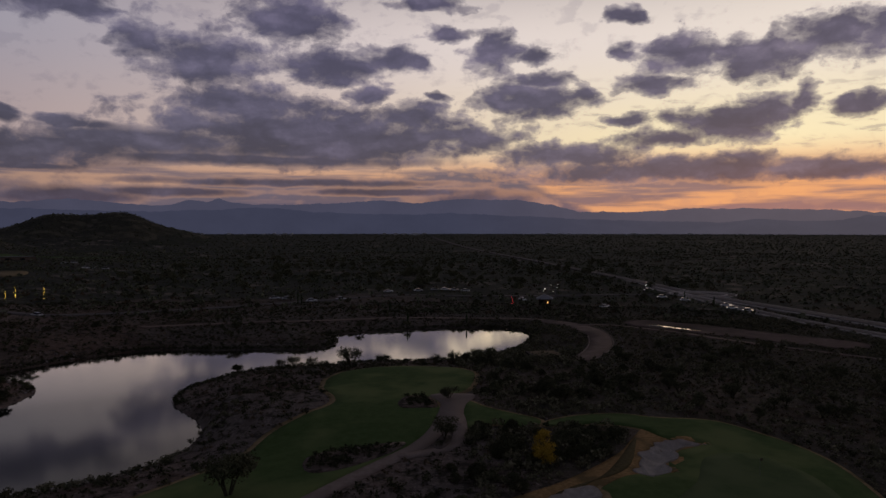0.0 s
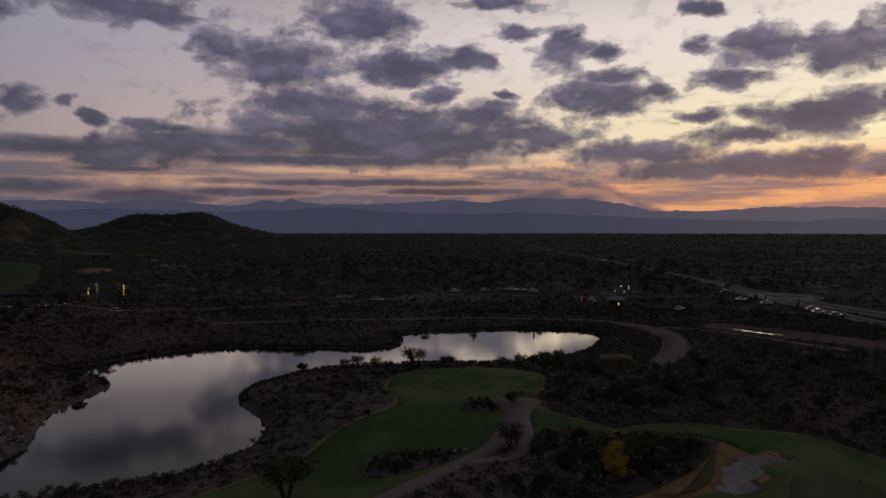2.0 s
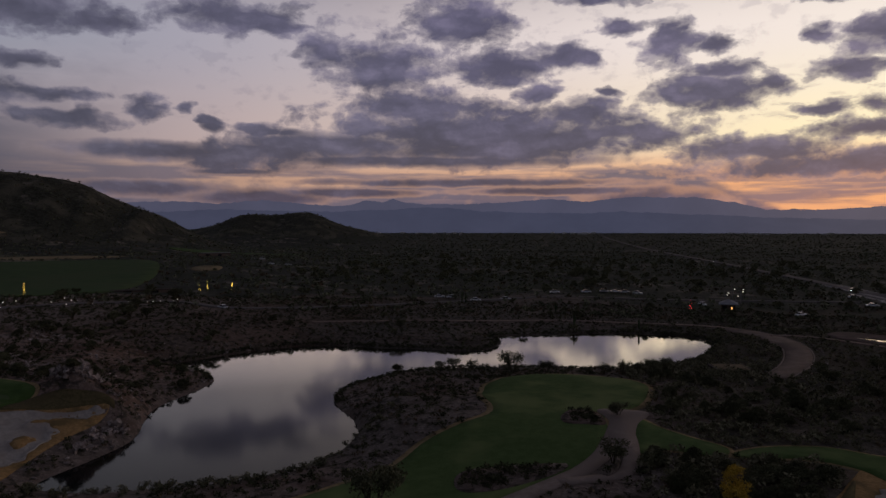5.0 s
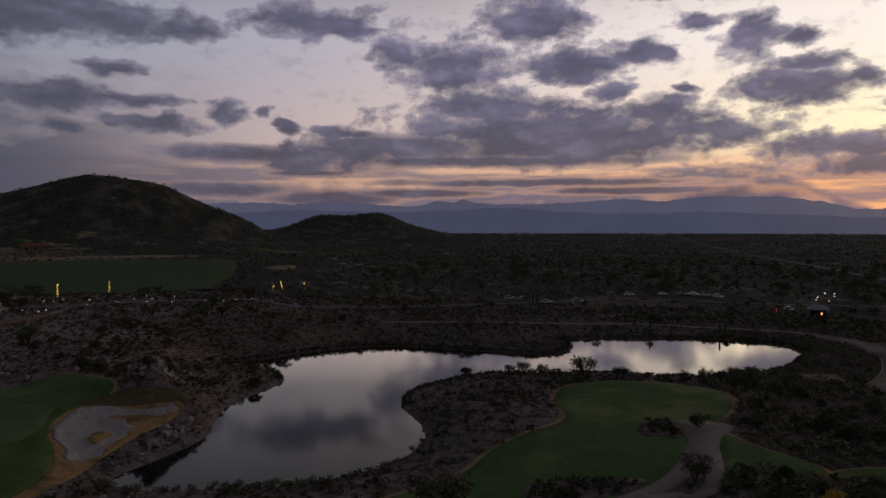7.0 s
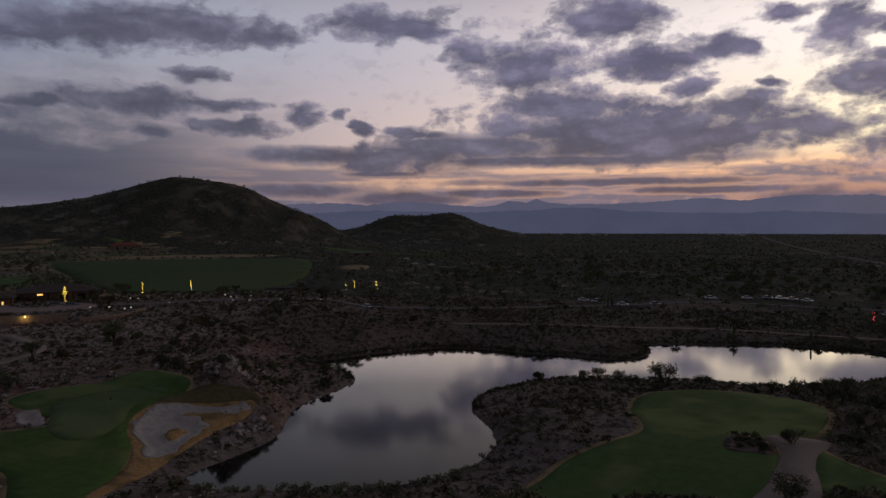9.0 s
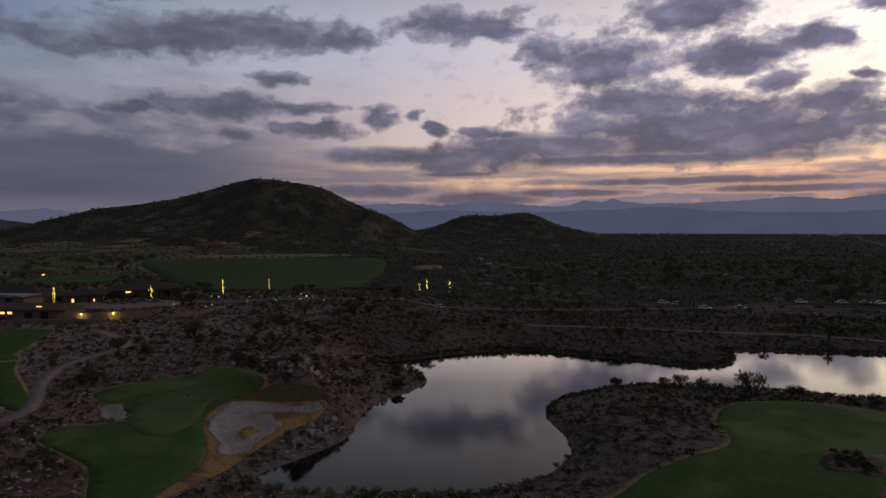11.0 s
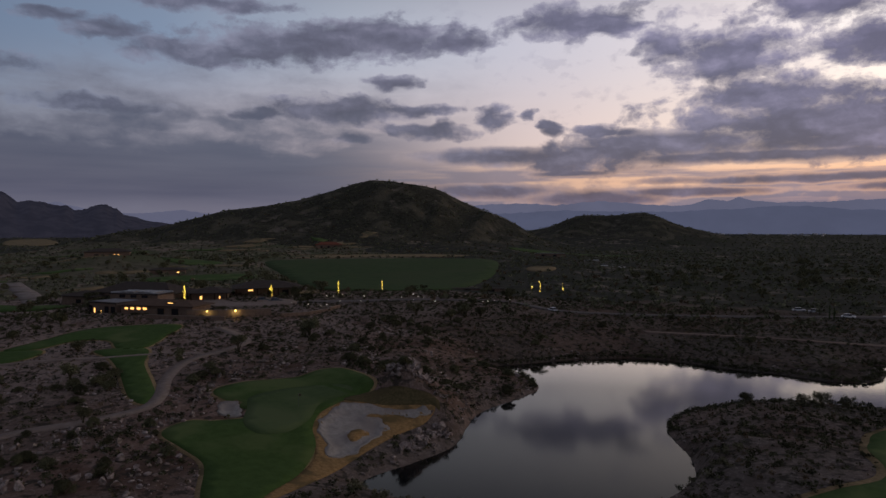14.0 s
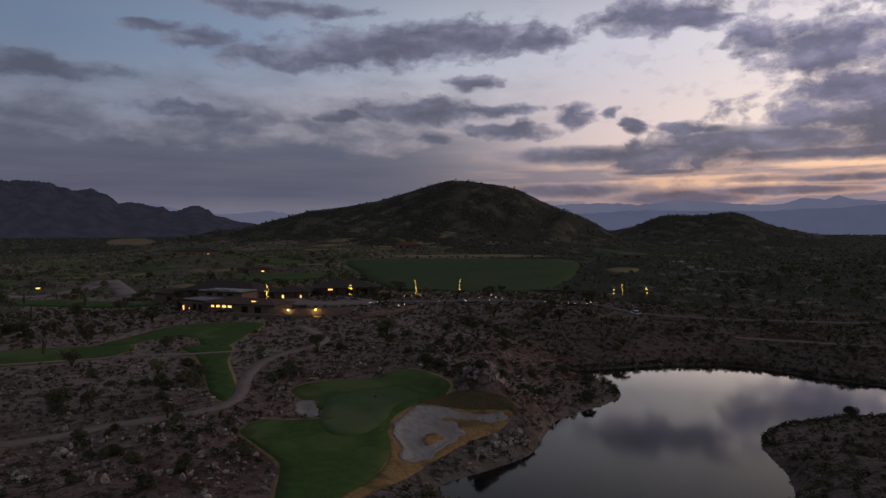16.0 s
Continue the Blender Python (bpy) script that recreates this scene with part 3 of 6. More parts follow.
PUDDLE = curve([(66.5, 223.5), (69, 225), (74, 219.5), (79, 213), (76.5, 211.5), (71, 217)], step=0.7)
ROAD_LOW = strip([(112, 372), (115, 330), (117, 290), (119.5, 258), (123, 232), (129, 208), (142, 165), (172, 50), (205, -80)], 6.0, step=6)
JUNCTION = curve([(125 + 15 * math.cos(a), 332 + 15 * math.sin(a)) for a in np.arange(10) * math.tau / 10], step=2)
DRIVE = curve([(-214, 128), (-206, 142), (-196, 152), (-184, 155), (-178, 148), (-182, 139), (-190, 131), (-200, 126)])
DRIVE_OUT = strip([(-184, 150), (-176, 163), (-170, 180), (-164, 200), (-150, 222), (-128, 219), (-110, 232), (-80, 262), (-50, 292), (-20, 318), (20, 318), (60, 325), (110, 333)], 4.6)

WASH = strip([(-372, 62), (-360, 74.3), (-345, 80.6), (-334, 86.5), (-332, 94), (-340, 104.5), (-354, 115), (-378, 128), (-392, 136)], 9.0, step=3)
WASH_LOOP = strip([(-391, 137.5), (-370, 133), (-350, 128.5), (-325, 123), (-300, 116.5), (-272, 109)], 8.0, step=3)
COURSE_TURF = [curve(p, step=4) for p in (
    [(-320, 76), (-310, 88), (-287, 98), (-262, 102), (-250, 108), (-238, 108), (-238, 101), (-251, 93), (-288, 81), (-305, 73)],
    [(-489, 142), (-518, 154), (-483, 150), (-457, 141)], [(-350, 182), (-352, 203), (-336, 229), (-313, 228), (-301, 207), (-321, 181)], [(-393, 88), (-431, 95), (-411, 98), (-394, 94)],
    [(-460, 250), (-448, 270), (-415, 269), (-404, 246), (-426, 237)], [(-450, 640), (-420, 690), (-360, 715), (-300, 715), (-330, 680), (-390, 630)])]
COURSE_TAN = [curve(p, step=5) for p in (
    [(-1520, 470), (-2126, 665), (-2311, 807), (-1704, 633), (-1424, 505)], [(-1238, 520), (-1796, 769), (-1949, 883), (-1373, 646), (-1174, 535)], [(-1280, 252), (-1437, 285), (-1378, 295), (-1232, 262)], [(-250, 381), (-257, 406), (-246, 408), (-231, 382), (-233, 364)],
    [(-436, 330), (-439, 402), (-411, 468), (-370, 480), (-372, 430), (-400, 365)], [(-640, 150), (-690, 190), (-640, 200), (-600, 170)])]
# thin strips of dormant grass between the holes beyond the clubhouse
strips = np.random.RandomState(41)
for _ in range(130):
    az, far, half, deep = strips.uniform(46, 84), strips.uniform(260, 820), strips.uniform(6, 26), strips.uniform(3, 11)
    a = math.radians(az)
    mid = np.array([-math.sin(a) * far, math.cos(a) * far])
    u, v = np.array([math.cos(a), math.sin(a)]), np.array([-math.sin(a), math.cos(a)])
    COURSE_TAN.append(curve([mid + u * half * math.cos(k) * strips.uniform(0.35, 1.5) + v * deep * math.sin(k) * strips.uniform(0.3, 1.7) for k in np.arange(11) * math.tau / 11], step=3))
kept = []
for p in COURSE_TAN:
    if min(side(line, p[:, 0], p[:, 1]).min() for line in [RANGE, WASH, WASH_LOOP, *COURSE_TURF, *kept]) > 2:
        kept.append(p)
COURSE_TAN = kept
ISLAND_BED = curve([(-203, 141), (-199, 147.5), (-192, 149), (-189, 144), (-195, 139.5)], step=0.8)

# ---- the lie of the land ----
MOUNDS = [(5, 100, 3.5, 55), (-100, 85, 2.2, 35), (-86, 106, 1.5, 9), (-87.2, 106, 2.9, 2.5), (-200, 150, 6.5, 65), (-420, 380, 10, 200), (-458, 214, 8.5, 30)]
HILLS = []  # bearing, distance, height, half width across and along


def bearing(az, far):
    return -far * math.sin(radians(az)), far * math.cos(radians(az))


for far, across, along, crest in (
        (1015, 40, 115, [(35, 26), (38, 29.6), (41, 49.3), (44, 50.4), (47, 54.7), (50, 39.4), (53, 34.9), (56, 31.2), (59, 28.7), (62, 14), (65, 17), (68, 8)]),
        (1420, 34, 130, [(17, 4), (19.2, 12.5), (21, 16), (22.8, 20.8), (24.7, 41), (26.5, 26.3), (28, 18.6), (29.4, 32.9), (31, 20.2), (33, 17.2), (35, 16)])):
    for az, tall in crest:
        HILLS.append((*bearing(az, far), tall, across, along, radians(az)))


def lattice(u, v, seed):
    """Smooth random values between 0 and 1 at a spacing of one."""
    table = np.random.RandomState(seed).rand(64, 64)
    i, j = np.floor(u).astype(int), np.floor(v).astype(int)
    p, q = u - i, v - j
    p, q = p * p * (3 - 2 * p), q * q * (3 - 2 * q)
    a, b, c, d = (table[(i + m) % 64, (j + n) % 64] for m, n in ((0, 0), (1, 0), (0, 1), (1, 1)))
    return (a * (1 - p) + b * p) * (1 - q) + (c * (1 - p) + d * p) * q


def surface(x, y):
    """Height of the land without its small bumps."""
    x, y = np.asarray(x, float).ravel(), np.asarray(y, float).ravel()
    z = np.full(len(x), 1.0)
    for a, b, h, r in MOUNDS:
        z += h * np.exp(-((x - a) ** 2 + (y - b) ** 2) / (2 * r * r))
    rise = np.zeros(len(x))
    for a, b, h, wide, deep, turn in HILLS:
        c, s = math.cos(turn), math.sin(turn)
        u, v = (x - a) * c + (y - b) * s, -(x - a) * s + (y - b) * c
        rise += h * np.exp(-(u / wide) ** 2 / 2 - (v / deep) ** 2 / 2)
    # gullies and spurs run down the hillsides, fading towards the crests
    r, across = np.hypot(x, y), np.arctan2(-x, y) * 1150
    off_crest = (1 - np.exp(-((r - 1015) / 110) ** 2)) * (1 - np.exp(-((r - 1420) / 110) ** 2))
    spur = 1 - 2 * np.abs(lattice(across / 62 + r / 260, r / 210, 1) - 0.5)
    knoll = lattice(across / 24, r / 46, 2)
    z += rise * (1 + off_crest * (0.42 * (spur - 0.62) + 0.16 * (knoll - 0.5)))
    d = side(LAKE, x, y)
    # gentle banks but for the peninsula and the spit
    near = np.clip((105 - y) / 15, 0, 1) * np.clip((x + 70) / 8, 0, 1)
    west = np.clip((104 - y) / 6, 0, 1) * np.clip((-62 - x) / 6, 0, 1)
    arm = np.clip((x + 40) / 10, 0, 1) * np.clip((y - 138) / 8, 0, 1) * np.clip((200 - y) / 10, 0, 1)
    beyond = np.clip((y - 146 + 0.9 * np.clip(x + 40, 0, 100)) / 10, 0, 1) * np.clip((-30 - x) / 8, 0, 1) * (1 - np.clip((x + 62) / 8, 0, 1) * np.clip((182 - y) / 5, 0, 1))
    spit = np.exp(-((x + 89) ** 2 + (y - 138) ** 2) / (2 * 11.0 ** 2))
    neck = np.clip((x + 58) / 4, 0, 1) * np.clip((-14 - x) / 8, 0, 1) * np.clip((y - 120) / 8, 0, 1) * np.clip((174 - y) / 4, 0, 1)
    soft = 3.0 + 9 * neck + 28 * spit + 14 * near + 9 * arm + 11 * west * (1 - near) + 6 * np.maximum(beyond, np.clip((y - 205) / 10, 0, 1))
    bank = np.where(d > 0, 1 - np.exp(-np.maximum(d, 0) / soft), 0)
    z = np.where(d > 0, z * bank + 0.05 * np.minimum(d, 1), np.maximum(-2.0, 0.35 * d))
    for pit, deep in ((SAND_WEST, 0.9), (SAND_EAST, 0.9), (SAND_LOW, 0.8), (SAND_SMALL, 0.9)):
        d = side(pit, x, y)
        s = np.clip((0.5 - d) / 1.8, 0, 1)
        z -= deep * s * s * (3 - 2 * s)
    d = side(SAND_ISLE, x, y)
    z += 0.8 * np.clip((0.6 - d) / 1.2, 0, 1)
    return z


COVERED = [GREEN_WEST, ROUGH_WEST, OLIVE_WEST, FAIR_NORTH, FAIR_FAR, FAIR_TONGUE, FAIR_EAST, FAIR_WEDGE, FAIR_SOUTH, ROUGH_SOUTH,
           PATH_WEST, PATH_FORK, PATH_EAST, PATH_LOOP, PLAZA, SAND_SMALL, RANGE, TRACK_EAST, CLEARING, DRIVE, DRIVE_OUT, WASH, WASH_LOOP, PUDDLE, ROAD_LOW, JUNCTION, *COURSE_TURF, *COURSE_TAN, DIRT_BEND, DAM_TRACK, ROAD]


def bumps(x, y, amount):
    out = np.zeros(len(x))
    for k, (f, a) in enumerate(((0.045, 0.55), (0.11, 0.35), (0.29, 0.22), (0.7, 0.12))):
        p = k * 1.7
        out += a * (np.sin(x * f + 1.3 * np.sin(y * f * 0.8 + p) + p) * np.cos(y * f * 1.1 + 1.1 * np.sin(x * f * 0.7 - p) + 2 * p))
    return out * amount


def covered(x, y):
    d = np.full(len(x), 1e9)
    for line in COVERED:
        d = np.minimum(d, side(line, x, y))
    return d


def land(x, y):
    """Height of the bare ground, dropped under turf and paving."""
    x, y = np.asarray(x, float).ravel(), np.asarray(y, float).ravel()
    d, wet, far = covered(x, y), side(LAKE, x, y), np.hypot(x, y)
    keep = np.clip((d - 0.6) / 3, 0, 1) * np.clip(wet / 4, 0.1, 1)
    sunk = np.clip((-0.5 - d) / 1.0, 0, 1) * np.where(far < 170, 0.35, 0.6)
    return surface(x, y) + bumps(x, y, 0.45 + np.clip((far - 200) / 500, 0, 1.3)) * keep - sunk


def mesh_of(name, verts, faces, mats, shade=False):
    me = bpy.data.meshes.new(name)
    me.from_pydata(np.asarray(verts).tolist(), [], np.asarray(faces).tolist() if not isinstance(faces, list) else faces)
    for m in mats if isinstance(mats, (list, tuple)) else [mats]:
        me.materials.append(m)
    if shade:
        me.polygons.foreach_set("use_smooth", np.ones(len(me.polygons), bool))
    me.update()
    return me


# one sheet of ground out to the horizon, finer towards the course
angles = np.radians(np.concatenate([np.arange(-48, 100, 0.27), np.arange(100, 312, 4.0)]))
rings = [6.0]
while rings[-1] < 4700:
    rings.append(rings[-1] + max(0.9 if 60 < rings[-1] < 260 else 2.0, rings[-1] * 0.011))
rings = np.array(rings)
gx = np.concatenate([[0.0], (-np.sin(angles)[None] * rings[:, None]).ravel()])
gy = np.concatenate([[0.0], (np.cos(angles)[None] * rings[:, None]).ravel()])
gz = land(gx, gy)
na = len(angles)
quads = []
i, j = np.meshgrid(np.arange(len(rings) - 1), np.arange(na), indexing="ij")
jn = (j + 1) % na
quads = np.stack([1 + i * na + j, 1 + i * na + jn, 1 + (i + 1) * na + jn, 1 + (i + 1) * na + j], -1).reshape(-1, 4)[:, ::-1]
faces = quads.tolist() + [[0, 1 + k, 1 + (k + 1) % na] for k in range(na)]
ground_mesh = mesh_of("ground", np.stack([gx, gy, gz], 1), faces, [DESERT, PLAIN, HILL, COURSE_SOIL], True)
fx, fy = gx[quads].mean(1), gy[quads].mean(1)
far_out, uneven = np.hypot(fx, fy), 60 * np.sin(fx * 0.05) * np.cos(fy * 0.06)
kinds = np.where(gz[quads].mean(1) > 17 + uneven * 0.06, 2, np.where(far_out + uneven * 0.5 > 300, 1, 0))
turned_out = np.degrees(np.arctan2(-fx, fy)) + 9 * lattice(fx / 40, fy / 40, 4)
kinds = np.where((kinds == 1) & (turned_out > 50) & (far_out < 1000), 3, kinds)
ground_mesh.polygons.foreach_set("material_index", np.concatenate([kinds, np.zeros(na, int)]).astype(np.int32))
ground = tagged(new("ground", ground_mesh),
                "brown gravelly desert ground with low scrub", "ground", kind="structure")


def draped(name, line, lift, mat, label, category, grid=2.0, skirt=0.5, kind="structure"):
    """A sheet with that outline laid over the land, with a turned-down edge."""
    lo, hi = line.min(0), line.max(0)
    xs, ys = np.meshgrid(np.arange(lo[0], hi[0], grid), np.arange(lo[1], hi[1], grid))
    pts = np.stack([xs.ravel(), ys.ravel()], 1)
    pts = pts[side(line, pts[:, 0], pts[:, 1]) < -0.35 * grid]
    n = len(line)
    coords = [Vector(p) for p in np.concatenate([line, pts]).tolist()]
    vs, _, fs, *_ = delaunay_2d_cdt(coords, [], [list(range(n))], 1, 1e-4)
    v = np.array([tuple(p) for p in vs])
    z = surface(v[:, 0], v[:, 1]) + lift
    verts = np.column_stack([v, z]).tolist()
    faces = [list(f) for f in fs]
    # the turned-down edge runs round every border of the sheet
    seen = {}
    for f in faces:
        for a, b in zip(f, f[1:] + f[:1]):
            seen[(a, b)] = 1
    rim = [(a, b) for a, b in seen if (b, a) not in seen]
    low = {}
    for a, b in rim:
        for k in (a, b):
            if k not in low:
                low[k] = len(verts)
                verts.append([verts[k][0], verts[k][1], verts[k][2] - skirt])
        faces.append([b, a, low[a], low[b]])
    ob = new(name, mesh_of(name, verts, faces, mat, True))
    return tagged(ob, label, category, kind=kind)


lake_lo, lake_hi = LAKE.min(0) - 6, LAKE.max(0) + 6
wm, wt, wb = material("lake_water", 0.07, 0.5)
wb.inputs["Base Color"].default_value = (0.005, 0.006, 0.007, 1)
wb.inputs["IOR"].default_value = 1.43
rip = node(wt, "ShaderNodeTexNoise", [("Vector", node(wt, "ShaderNodeTexCoord").outputs["Object"]), ("Scale", 0.9), ("Detail", 3.0)])
wt.links.new(node(wt, "ShaderNodeBump", [("Height", rip.outputs["Fac"]), ("Distance", 0.004), ("Strength", 0.5)]).outputs[0], wb.inputs["Normal"])
# the mirror grows towards grazing angles
facing = node(wt, "ShaderNodeLayerWeight", [("Blend", 0.5)]).outputs["Facing"]
gloss = ramp(wt, facing, [(0.0, (0.02,) * 3), (0.50, (0.05,) * 3), (0.64, (0.105,) * 3), (0.71, (0.145,) * 3), (0.78, (0.29,) * 3), (0.82, (0.60,) * 3), (0.85, (0.88,) * 3), (0.90, (0.96,) * 3), (1.0, (1.0,) * 3)])
mirror = node(wt, "ShaderNodeBsdfGlossy", [("Roughness", 0.06), ("Color", (1.0, 0.98, 0.91, 1))])
wt.links.new(wb.inputs["Normal"].links[0].from_socket, mirror.inputs["Normal"])
wb.inputs["Specular IOR Level"].default_value = 0.0
pool = node(wt, "ShaderNodeMixShader", [(0, gloss), (1, wb.outputs[0]), (2, mirror.outputs[0])])
wt.links.new(pool.outputs[0], wt.nodes["Material Output"].inputs["Surface"])
water_line = grown(LAKE, 2.5)
tagged(new("lake", mesh_of("lake", np.column_stack([water_line, np.zeros(len(water_line))]), [list(range(len(water_line)))], wm)),
       "still dark golf course lake mirroring the sunset sky", "water", kind="structure")

for line, lift in ((GREEN_WEST, 0.05), (FAIR_NORTH, 0.05), (FAIR_FAR, 0.05), (FAIR_TONGUE, 0.05), (FAIR_EAST, 0.05), (FAIR_WEDGE, 0.05), (FAIR_SOUTH, 0.05)):
    draped("rough_grass", grown(line, 1.0 if line is FAIR_EAST else 0.6), lift, FRINGE, "tan dormant grass fringe along the mown turf", "rough grass")
for line in (ROUGH_WEST, ROUGH_SOUTH):
    draped("rough_grass", line, 0.07, ROUGH, "tan dormant rough grass around a sand bunker", "rough grass", grid=0.8)
draped("rough_grass", OLIVE_WEST, 0.14, OLIVE_ROUGH, "dark olive rough grass between bunker and outcrop", "rough grass", grid=0.8)
for line in (GREEN_WEST, FAIR_NORTH, FAIR_FAR, FAIR_TONGUE, FAIR_EAST, FAIR_WEDGE, FAIR_SOUTH):
    draped("fairway", line, 0.12, TURF_EAST if line[:, 0].mean() > -40 else TURF, "mown dark green fairway turf beside the desert scrub", "fairway")
for line in (PUTT_WEST, PUTT_SOUTH):
    draped("putting_green", line, 0.16, PUTTING, "smooth pale green putting surface within the fairway", "putting green")
draped("driving_range", RANGE, 0.15, RANGE_TURF, "wide flat dark green practice field below the hill", "practice field", grid=9.0)
for line in (SAND_WEST, SAND_EAST, SAND_LOW, SAND_SMALL):
    draped("sand_bunker", line, 0.22, SAND, "pale grey sand bunker with a ragged grass lip", "bunker", grid=0.7)
draped("rough_grass", curve([(9.5, 68.5), (14.2, 74.6), (18.3, 79.0), (21.6, 84.4), (24.6, 90.5), (26.2, 93.2), (24.6, 88.0), (22.6, 82.8), (20.0, 79.6), (16.6, 77.4), (13.2, 75.0), (10.2, 71.5)], step=0.6), 0.13, OLIVE_ROUGH, "strip of olive grass within the tan rough", "rough grass", grid=0.8)
draped("grass_island", SAND_ISLE, 0.30, ROUGH, "small tan grass island inside the sand bunker", "rough grass", grid=0.5)
for line in (BED_NORTH, BED_SOUTH, BED_FORK):
    draped("planting_bed", line, 0.21 if line is BED_FORK else 0.17, DESERT, "brown gravel planting bed cut into the fairway", "planting bed")
for line, lift in ((PATH_WEST, 0.14), (PATH_FORK, 0.13), (PATH_EAST, 0.16), (PATH_LOOP, 0.165), (PLAZA, 0.17)):
    draped("cart_path", line, lift, CONCRETE, "pale grey concrete cart path winding between turf and scrub", "path", grid=2.0)
draped("bare_clearing", CLEARING, 0.12, RED_DIRT, "reddish bare dirt clearing beside the road", "clearing", grid=3.0)
draped("puddle", PUDDLE, 0.2, wm, "shallow puddle shining in the dirt clearing", "puddle", grid=2.0, skirt=0.1)
for line in (DIRT_BEND, DAM_TRACK, TRACK_EAST):
    draped("dirt_track", line, 0.15, DIRT, "pale brown dirt track curving round the lake", "track", grid=3.0)
for line in ([(43, 231), (48, 217.5), (48.7, 206), (46.9, 190), (41.7, 173), (34.1, 156.5)], [(39.5, 221), (41.7, 203), (40.7, 192), (36.5, 176), (30.3, 159.5)]):
    draped("kerb", strip(line, 0.30), 0.20, CONCRETE, "low concrete kerb round the bend of the dirt track", "kerb", grid=3.0)
draped("driveway", DRIVE, 0.16, CONCRETE, "pale concrete arrival court before the clubhouse", "driveway", grid=3.0)
draped("driveway", DRIVE_OUT, 0.14, ASPHALT, "grey asphalt driveway winding through the scrub", "driveway", grid=4.0)
draped("dirt_wash", WASH, 0.15, WASH_SAND, "pale sandy path beyond the clubhouse", "wash", grid=4.0)
draped("dirt_wash", WASH_LOOP, 0.16, WASH_SAND, "pale sandy path looping over the rise", "wash", grid=4.0)
for line in COURSE_TURF:
    draped("fairway", line, 0.14, TURF, "distant green fairway beyond the clubhouse", "fairway", grid=6.0)
for k, line in enumerate(COURSE_TAN):
    if k % 3 == 2:
        draped("fairway", line, 0.14, TURF_EAST, "distant strip of green course grass", "fairway", grid=8.0)
    else:
        draped("rough_grass", line, 0.14, FAR_ROUGH, "distant patch of dormant tan grass", "rough grass", grid=8.0)
draped("planting_bed", ISLAND_BED, 0.24, DESERT, "dark planted island in the arrival court", "planting bed", grid=2.0)
draped("junction_apron", JUNCTION, 0.18, ASPHALT, "grey asphalt apron of the road junction", "road", grid=4.0)
draped("road", ROAD_LOW, 0.21, ASPHALT, "grey asphalt side carriageway along the road", "road", grid=6.0)
draped("road", ROAD, 0.25, ASPHALT, "straight grey asphalt road across the desert plain", "road", grid=9.0)
for line in (ROAD, ROAD_LOW):
    half = len(line) // 2
    for edge in (line[:half], line[half:]):
        edge = edge[(edge[:, 1] > 60) & (edge[:, 1] < 430)]
        draped("kerb", strip(edge, 0.55, step=6), 0.40, KERB, "pale concrete kerb along the asphalt road", "kerb", grid=9.0)


# ---- far mountains, their haze put in as a coloured glow ----
def haze_glow(name, col, skin=(0.02, 0.02, 0.025), grain=0.004, contrast=0.12):
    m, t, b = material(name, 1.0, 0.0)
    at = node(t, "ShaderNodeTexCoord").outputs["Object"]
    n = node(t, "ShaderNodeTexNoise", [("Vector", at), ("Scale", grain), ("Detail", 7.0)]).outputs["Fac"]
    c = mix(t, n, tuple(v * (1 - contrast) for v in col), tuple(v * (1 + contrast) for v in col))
    # sunset warmth painted into the glow on the side nearer the sunset
    sunset_tint = smooth(t, node(t, "ShaderNodeSeparateXYZ", [(0, at)]).outputs[0], -200.0, 2200.0)
    c = mix(t, sunset_tint, c, mix(t, 1.0, c, (1.75, 1.45, 1.10), "MULTIPLY"))
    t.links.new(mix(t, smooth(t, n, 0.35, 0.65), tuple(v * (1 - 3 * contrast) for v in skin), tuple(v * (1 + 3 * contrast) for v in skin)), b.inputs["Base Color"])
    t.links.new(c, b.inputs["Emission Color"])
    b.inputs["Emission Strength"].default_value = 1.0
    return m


def mountains(name, far, az0, az1, crest, mat, label, deep=220.0, seed=1, crag=1.0):
    """A mountain range: crest(az) gives its height in degrees above the level."""
    az = np.arange(az0, az1, 0.12)
    top = np.array([crest(a) for a in az])
    rng = np.random.RandomState(seed)
    rough = np.convolve(rng.randn(len(az) + 8), np.ones(4) / 4, "same")[4:-4] * 0.035 * crag
    rough += np.convolve(rng.randn(len(az) + 40), np.ones(20) / 20, "same")[20:-20] * 0.16
    h = np.tan(np.radians(np.maximum(top + rough * np.clip(top, 0, 1), 0.02))) * far + 33
    rows = []
    for s in (0.0, 0.25, 0.5, 0.75, 1.0):
        wob = 1 + 0.12 * np.sin(az * 3.1 + s * 9) * s * (1 - s) * 4
        r = far - deep * (1 - s)
        rows.append(np.stack([-np.sin(np.radians(az)) * r, np.cos(np.radians(az)) * r, h * s ** 0.9 * wob - 3 * (s == 0)], 1))
    r = far + 60
    rows.append(np.stack([-np.sin(np.radians(az)) * r, np.cos(np.radians(az)) * r, 0 * az - 3], 1))
    n = len(az)
    verts = np.concatenate(rows)
    faces = [[k * n + i, k * n + i + 1, (k + 1) * n + i + 1, (k + 1) * n + i] for k in range(len(rows) - 1) for i in range(n - 1)]
    return tagged(new(name, mesh_of(name, verts, faces, mat, True)), label, "mountains", kind="structure")


def crest_line(*points):
    az, el = np.array(points).T
    return lambda a: float(np.interp(a, az, el))


